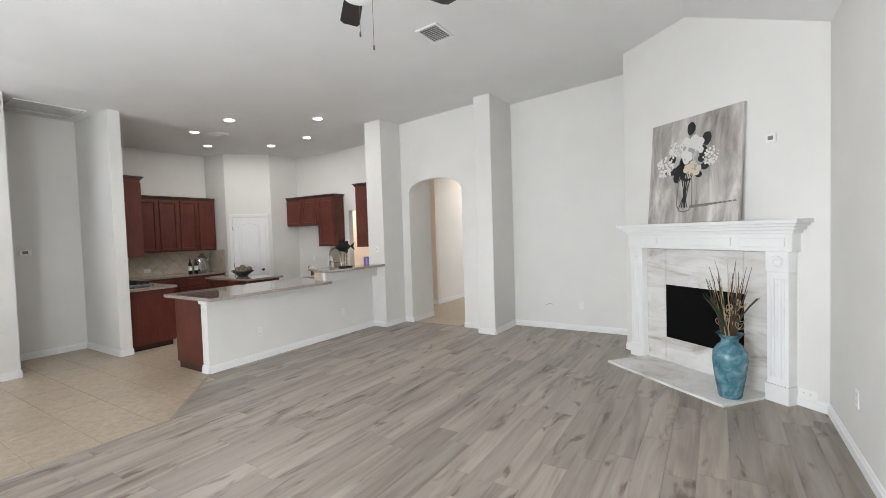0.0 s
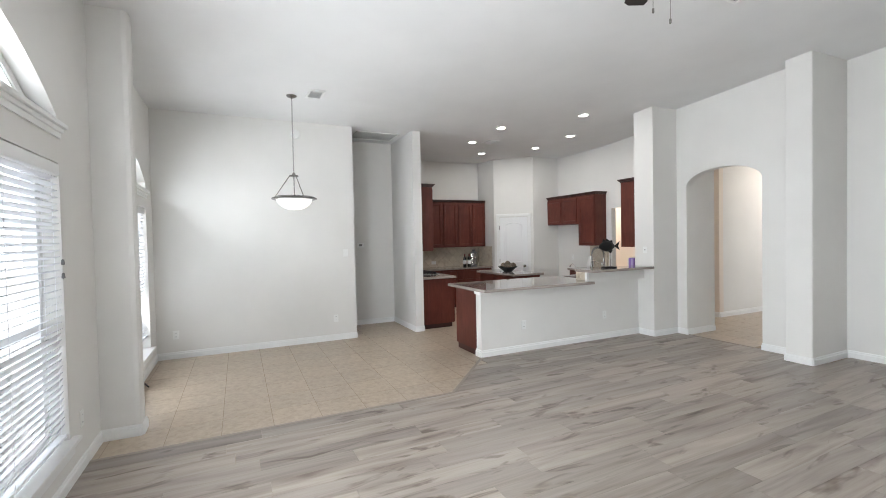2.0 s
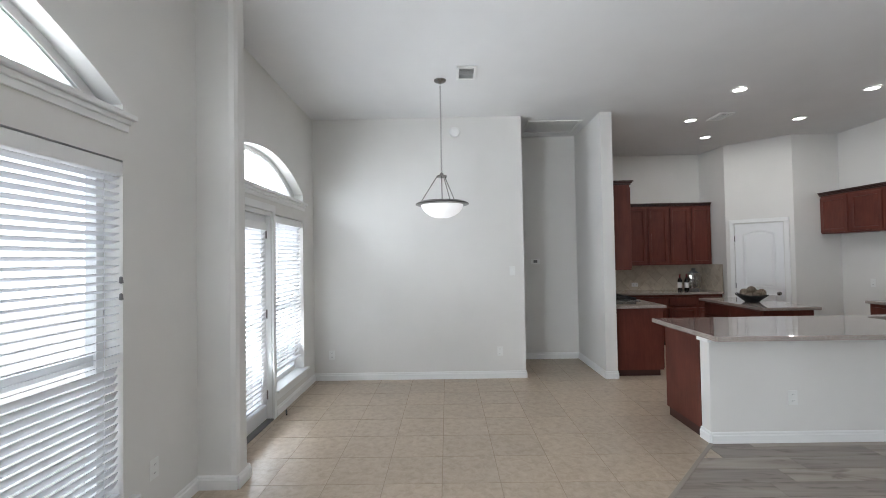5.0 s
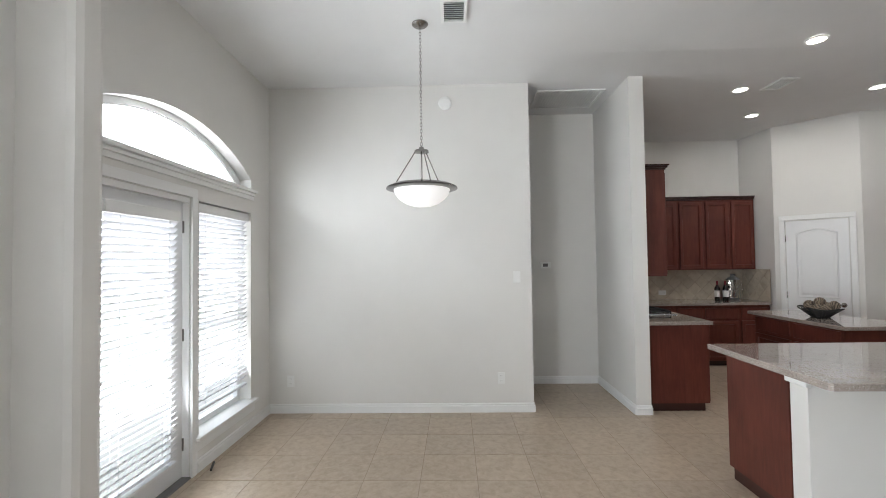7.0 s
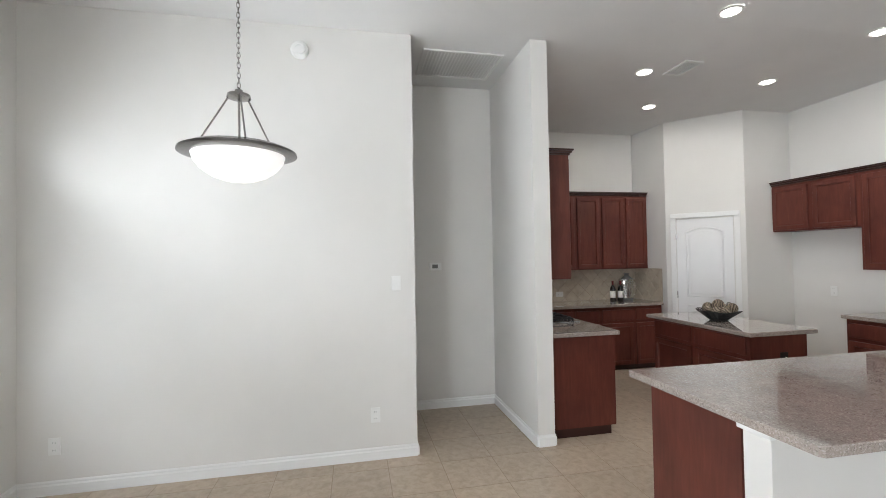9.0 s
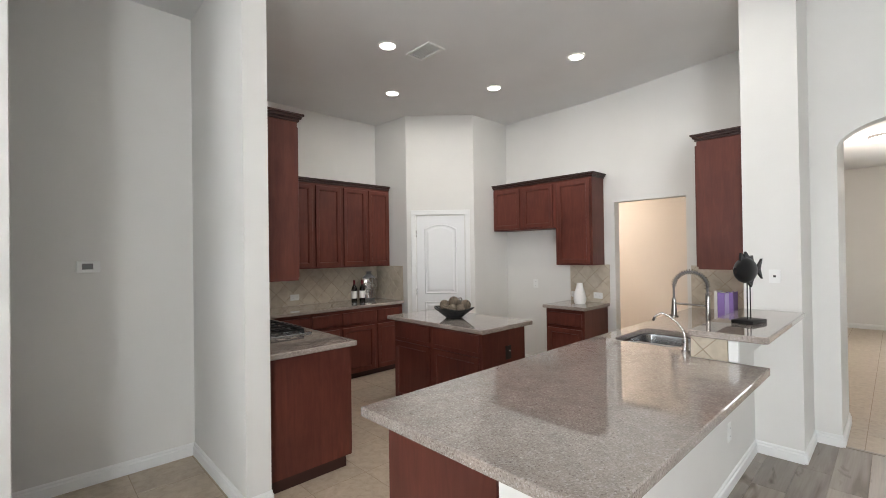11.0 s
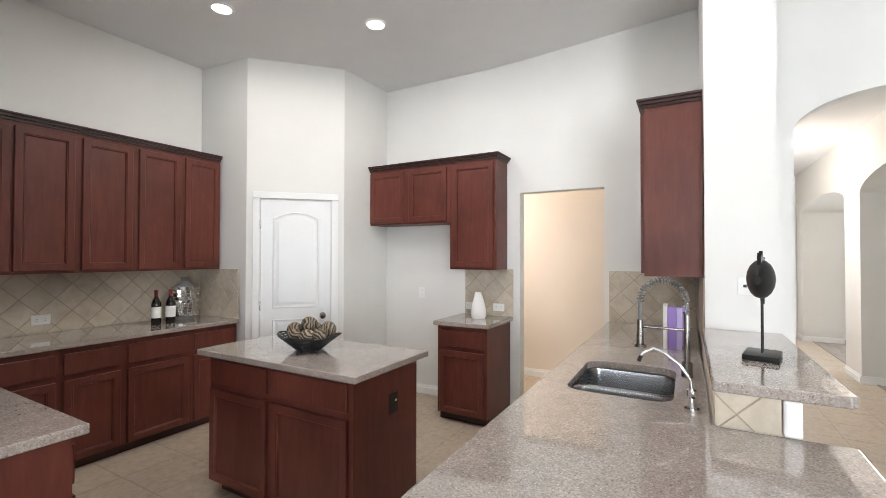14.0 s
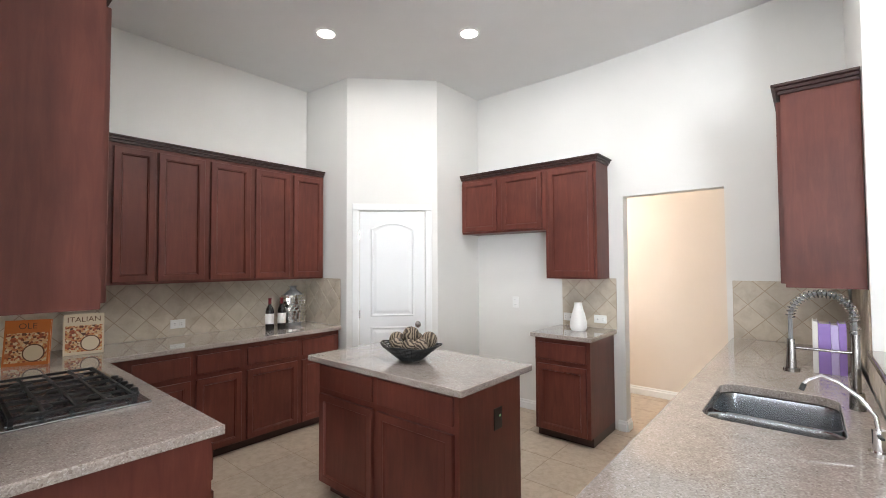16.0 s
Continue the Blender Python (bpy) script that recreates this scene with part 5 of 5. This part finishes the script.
for x, y, z, r in ((-0.095, -0.01, 0.10, 0.052), (0.115, 0.03, 0.105, 0.052), (0.0, 0.085, 0.09, 0.05), (0.02, -0.075, 0.075, 0.046), (0.0, 0.0, 0.135, 0.054), (0.095, -0.06, 0.08, 0.045), (-0.06, -0.08, 0.08, 0.044)):
    bm = bmesh.new()
    bmesh.ops.create_icosphere(bm, subdivisions=3, radius=r)
    o = solo("decorative_ball", bm, BALL, "brown woven decorative ball in the bowl", "ball", "balls in the bowl", pose(-7.34, 4.96, Z1, 0, 0, 20) @ pose(x, y, z + 0.022, x * 900, y * 700, 30), True)
for x, y in ((-9.24, 5.01), (-9.22, 5.12)):
    b = thing("wine_bottle", pose(x, y, Z1), "dark wine bottle with a pale label and red foil", "bottle", "wine bottles")
    part("bottle_glass", lathe(bmesh.new(), [(0, 0), (0.036, 0), (0.038, 0.01), (0.038, 0.18), (0.03, 0.21), (0.015, 0.235), (0.014, 0.25)], 24), WINE, b, "", True)
    part("foil", lathe(bmesh.new(), [(0.0145, 0.235), (0.0145, 0.29), (0.016, 0.292), (0.016, 0.3), (0, 0.301)], 20), FOIL, b, "", True)
    part("label", lathe(bmesh.new(), [(0.0385, 0.06), (0.0387, 0.061), (0.0387, 0.155), (0.0385, 0.156)], 24), LABEL, b, "", True)
jg = thing("mosaic_jug", pose(-9.39, 5.34, Z1, 0, 0, 90) @ Matrix.Scale(1.15, 4), "round silver mosaic bottle vase", "vase")
part("jug_body", lathe(bmesh.new(), [(0, 0), (0.07, 0), (0.09, 0.03), (0.12, 0.12), (0.12, 0.2), (0.1, 0.26), (0.05, 0.3), (0.03, 0.315), (0.03, 0.335), (0.04, 0.345), (0, 0.346)], 40, squash=0.7), GREY, jg, "", True)
tl = bx(-0.014, -0.0015, -0.012, 0.014, 0.0015, 0.012, bev=0.001)
tile_mesh = finish("mirror_tile", tl, MIRR)
for lv in range(9):
    z = 0.04 + lv * 0.027
    r = float(np.interp(z, [0, 0.03, 0.12, 0.2, 0.26, 0.3], [0.07, 0.09, 0.12, 0.12, 0.1, 0.05]))
    for i in range(max(8, int(6.28 * r / 0.034))):
        a = 2 * math.pi * (i + 0.5 * (lv % 2)) / max(8, int(6.28 * r / 0.034))
        o = new("mirror_tile", tile_mesh)
        o.parent, o.matrix_local = jg, pose((r + 0.002) * math.cos(a), 0.7 * (r + 0.002) * math.sin(a), z, 0, 0, math.degrees(math.atan2(math.sin(a) / 0.7, math.cos(a))) + 90)
wv = solo("white_vase", lathe(bmesh.new(), [(0, 0), (0.06, 0), (0.072, 0.02), (0.075, 0.07), (0.062, 0.13), (0.042, 0.2), (0.034, 0.235), (0.036, 0.25), (0.031, 0.248), (0.03, 0.22), (0, 0.15)], 40), PORCELAIN, "white textured porcelain vase", "vase", m=pose(-6.98, 6.78, Z1), smooth=True)
# fish on its stand
fs = bmesh.new()
NS = 14
rings = []
for i in range(NS + 1):
    f = i / NS
    hgt = 0.067 * math.sin(math.pi * min(1, f * 0.92 + 0.04)) ** 0.8 + 0.004
    rings.append([fs.verts.new((-0.15 + 0.24 * f, 0.7 * hgt * math.cos(a) * (0.9 if f < 0.8 else 0.5), 0.29 + hgt * math.sin(a))) for a in [2 * math.pi * k / 16 for k in range(16)]])
for p, q in zip(rings, rings[1:]):
    for k in range(16):
        fs.faces.new((p[k], p[(k + 1) % 16], q[(k + 1) % 16], q[k]))
fs.faces.new(rings[0])
fs.faces.new(rings[-1][::-1])
for poly in ([(0.08, 0.285), (0.17, 0.35), (0.145, 0.29), (0.17, 0.235), (0.08, 0.295)], [(-0.10, 0.335), (-0.085, 0.385), (-0.055, 0.36), (-0.03, 0.392), (0.01, 0.362), (0.05, 0.37), (0.06, 0.33)], [(-0.02, 0.23), (0.03, 0.195), (0.06, 0.24)]):
    A = [fs.verts.new((x, -0.006, z)) for x, z in poly]
    B = [fs.verts.new((x, 0.006, z)) for x, z in poly]
    fs.faces.new(A)
    fs.faces.new(B[::-1])
    for k in range(len(poly)):
        fs.faces.new((A[k], B[k], B[(k + 1) % len(poly)], A[(k + 1) % len(poly)]))
cyl(fs, (-0.018, 0, 0.02), (-0.014, 0, 0.23), 0.0032, n=8)
cyl(fs, (0.022, 0, 0.02), (0.02, 0, 0.23), 0.0032, n=8)
box(fs, -0.085, -0.055, 0, 0.085, 0.055, 0.02, bev=0.003)
bmesh.ops.scale(fs, vec=(1.08, 1.12, 1.14), verts=fs.verts)
bmesh.ops.recalc_face_normals(fs, faces=fs.faces)
solo("fish_statue", fs, STATUE, "black carved fish statue on a rod stand", "statue", m=pose(-4.945, 5.18, 1.0955, 0, 0, 78), smooth=True)
# books
for i, (dx, wdt, hh, mt) in enumerate(((0, 0.022, 0.275, PAGES), (0.024, 0.05, 0.265, PURPLE), (0.076, 0.028, 0.26, VIOLET), (0.106, 0.03, 0.27, PURPLE))):
    b = thing("book", pose(-5.35 + dx, 6.02, 0.9355, 0, 0, 0), ("white" if mt is PAGES else "purple") + " covered book standing by the wall", "book", "purple books")
    part("cover", bx(0, 0, 0, wdt, 0.008, hh), mt, b)
    part("cover", bx(0, 0.008, 0, 0.003, 0.15, hh), mt, b)
    part("cover", bx(wdt - 0.003, 0.008, 0, wdt, 0.15, hh), mt, b)
    part("pages", bx(0.003, 0.008, 0.003, wdt - 0.003, 0.147, hh - 0.004), PAGES, b)


def lettered(parent, text, size, m, material):
    cu = bpy.data.curves.new("lettering", "FONT")
    cu.body, cu.size, cu.extrude, cu.align_x = text, size, 0.0004, "CENTER"
    tmp = bpy.data.objects.new("lettering", cu)
    scene.collection.objects.link(tmp)
    me = bpy.data.meshes.new_from_object(tmp.evaluated_get(bpy.context.evaluated_depsgraph_get()))
    bpy.data.objects.remove(tmp)
    me.materials.clear()
    me.materials.append(material)
    o = new("lettering", me)
    o.parent, o.matrix_local = parent, m
    return o


FOOD = [mat("printed_orange", (0.5, 0.14, 0.03), 0.4), mat("printed_cream", (0.62, 0.52, 0.38), 0.4), mat("printed_red", (0.35, 0.04, 0.02), 0.4), mat("printed_brown", (0.12, 0.05, 0.025), 0.4)]
PHOTO = mat("printed_food_photo", (0.4, 0.2, 0.1), 0.4)
pv = nd(PHOTO, "ShaderNodeTexVoronoi", Scale=85.0)
ln(PHOTO, coords(PHOTO), pv.inputs["Vector"])
base(PHOTO, ramp(PHOTO, pv.outputs["Color"], [(0.15, (0.1, 0.04, 0.02)), (0.35, (0.38, 0.08, 0.03)), (0.55, (0.55, 0.27, 0.1)), (0.8, (0.65, 0.52, 0.33))]))
for (x, y, rz, text, cover) in ((-9.22, 3.64, 78, "ITALIAN", FOOD[1]), (-9.07, 3.33, 66, "OLE", FOOD[0])):
    b = thing("cookbook", pose(x, y, Z1, -8, 0, rz), "cookbook with a printed food cover, standing upright", "book", "cookbooks")
    part("pages", bx(-0.105, 0.003, 0.002, 0.105, 0.022, 0.278), PAGES, b)
    part("cover", bx(-0.11, 0, 0, 0.11, 0.003, 0.28), cover, b)
    part("back_cover", bx(-0.11, 0.022, 0, 0.11, 0.025, 0.28), cover, b)
    rr = random.Random(3)
    part("printed_photo", bx(-0.1, -0.0006, 0.02, 0.1, 0, 0.2), PHOTO, b)
    for cx, cz, r, mi in ((0.035, 0.075, 0.055, 3), (0.035, 0.075, 0.048, 1)):
        dk = bmesh.new()
        lathe(dk, [(0, 0.0006), (r, 0.0006), (r, 0)], 20)
        for q in range(14):
            a, rd = rr.random() * 6.28, r * 0.8 * math.sqrt(rr.random())
            lathe(dk, [(0, 0.0012), (r * 0.12, 0.0012), (r * 0.12, 0)], 7, (rd * math.cos(a), rd * math.sin(a), 0))
        o = part("printed_dish", dk, FOOD[mi], b)
        o.matrix_local = pose(cx, -0.0008 - (0.0014 if mi == 1 else 0), cz, 90)
    if text:
        lettered(b, text, 0.05, pose(0, -0.002, 0.225, 90), FOOD[3])

# ---- floor pieces ----
fl = bpy.data.objects["floor_tile_bed"]
TS = 0.41
tile_bm = bx(-TS / 2 + 0.0028, -TS / 2 + 0.0028, -0.006, TS / 2 - 0.0028, TS / 2 - 0.0028, 0.0)
tm = finish("floor_tile", tile_bm, TILE)
joined = []
for i in range(int(6.0 / TS) + 1):
    for j in range(int(14.6 / TS) + 1):
        x, y = -4.08 + TS / 2 - i * TS, -0.86 - TS / 2 + j * TS
        if x < -9.7 or y > 13.4 or (x > -5.2 and 3.1 < y < 6.3):
            continue
        if y > 7.1:
            joined.append((x, y))
            continue
        o = new("floor_tile", tm)
        o.parent, o.location = fl, (x, y, 0)
for j in range(int(6.2 / TS)):
    joined.append((-3.67 + TS / 2, 7.15 + TS / 2 + j * TS))
bm = bmesh.new()
for x, y in joined:
    box(bm, x - TS / 2 + 0.0028, y - TS / 2 + 0.0028, -0.006, x + TS / 2 - 0.0028, y + TS / 2 - 0.0028, 0)
o = part("far_floor_tiles", bm, TILE, fl)
o["kind"] = "stuff"
pb = bpy.data.objects["floor_plank_bed"]
PW, PL = 0.182, 1.22
rp = random.Random(11)
full = {}
x = -4.08 + 27 * PW
while x > -5.2:
    x0, x1 = x - PW, x

    def start(q):
        return WY if q > -4.075 else 2.095 + (-4.08 - q) * 0.93
    end = 7.0 if x0 > -2.9 else 6.5
    y = start(x1) - PL * rp.random()
    if x1 <= -4.07:
        y = max(start(x1), start(x0)) - PL * rp.random()
    while y < end - 0.02:
        ya, yb = max(y, WY), min(y + PL, end)
        la, ra = (max(ya, start(x0)), max(ya, start(x1))) if x0 < -4.09 else (ya, ya)
        if yb - max(la, ra) > 0.02:
            key = (round(yb - ra, 3), round(la - ra, 3))
            if key not in full:
                bm = bmesh.new()
                prism(bm, [(-PW / 2 + 0.0009, la - ra), (PW / 2 - 0.0009, 0), (PW / 2 - 0.0009, yb - ra - 0.0015), (-PW / 2 + 0.0009, yb - ra - 0.0015)], -0.006, 0.004)
                full[key] = finish("floor_plank", bm, PLANK)
            o = new("floor_plank", full[key])
            o.parent, o.location = pb, ((x0 + x1) / 2, ra, 0)
        y += PL
    x -= PW
bm = bmesh.new()
for i in range(24):
    y = 7.16 - PL * rp.random()
    while y < 13.35:
        ya, yb = max(y, 7.16), min(y + PL, 13.35)
        xx = -3.24 + i * PW
        if yb - ya > 0.02:
            box(bm, xx + 0.001, ya + 0.001, -0.006, xx + PW - 0.001, yb - 0.001, 0.004)
        y += PL
o = part("far_floor_planks", bm, PLANK, pb)
o["kind"] = "stuff"
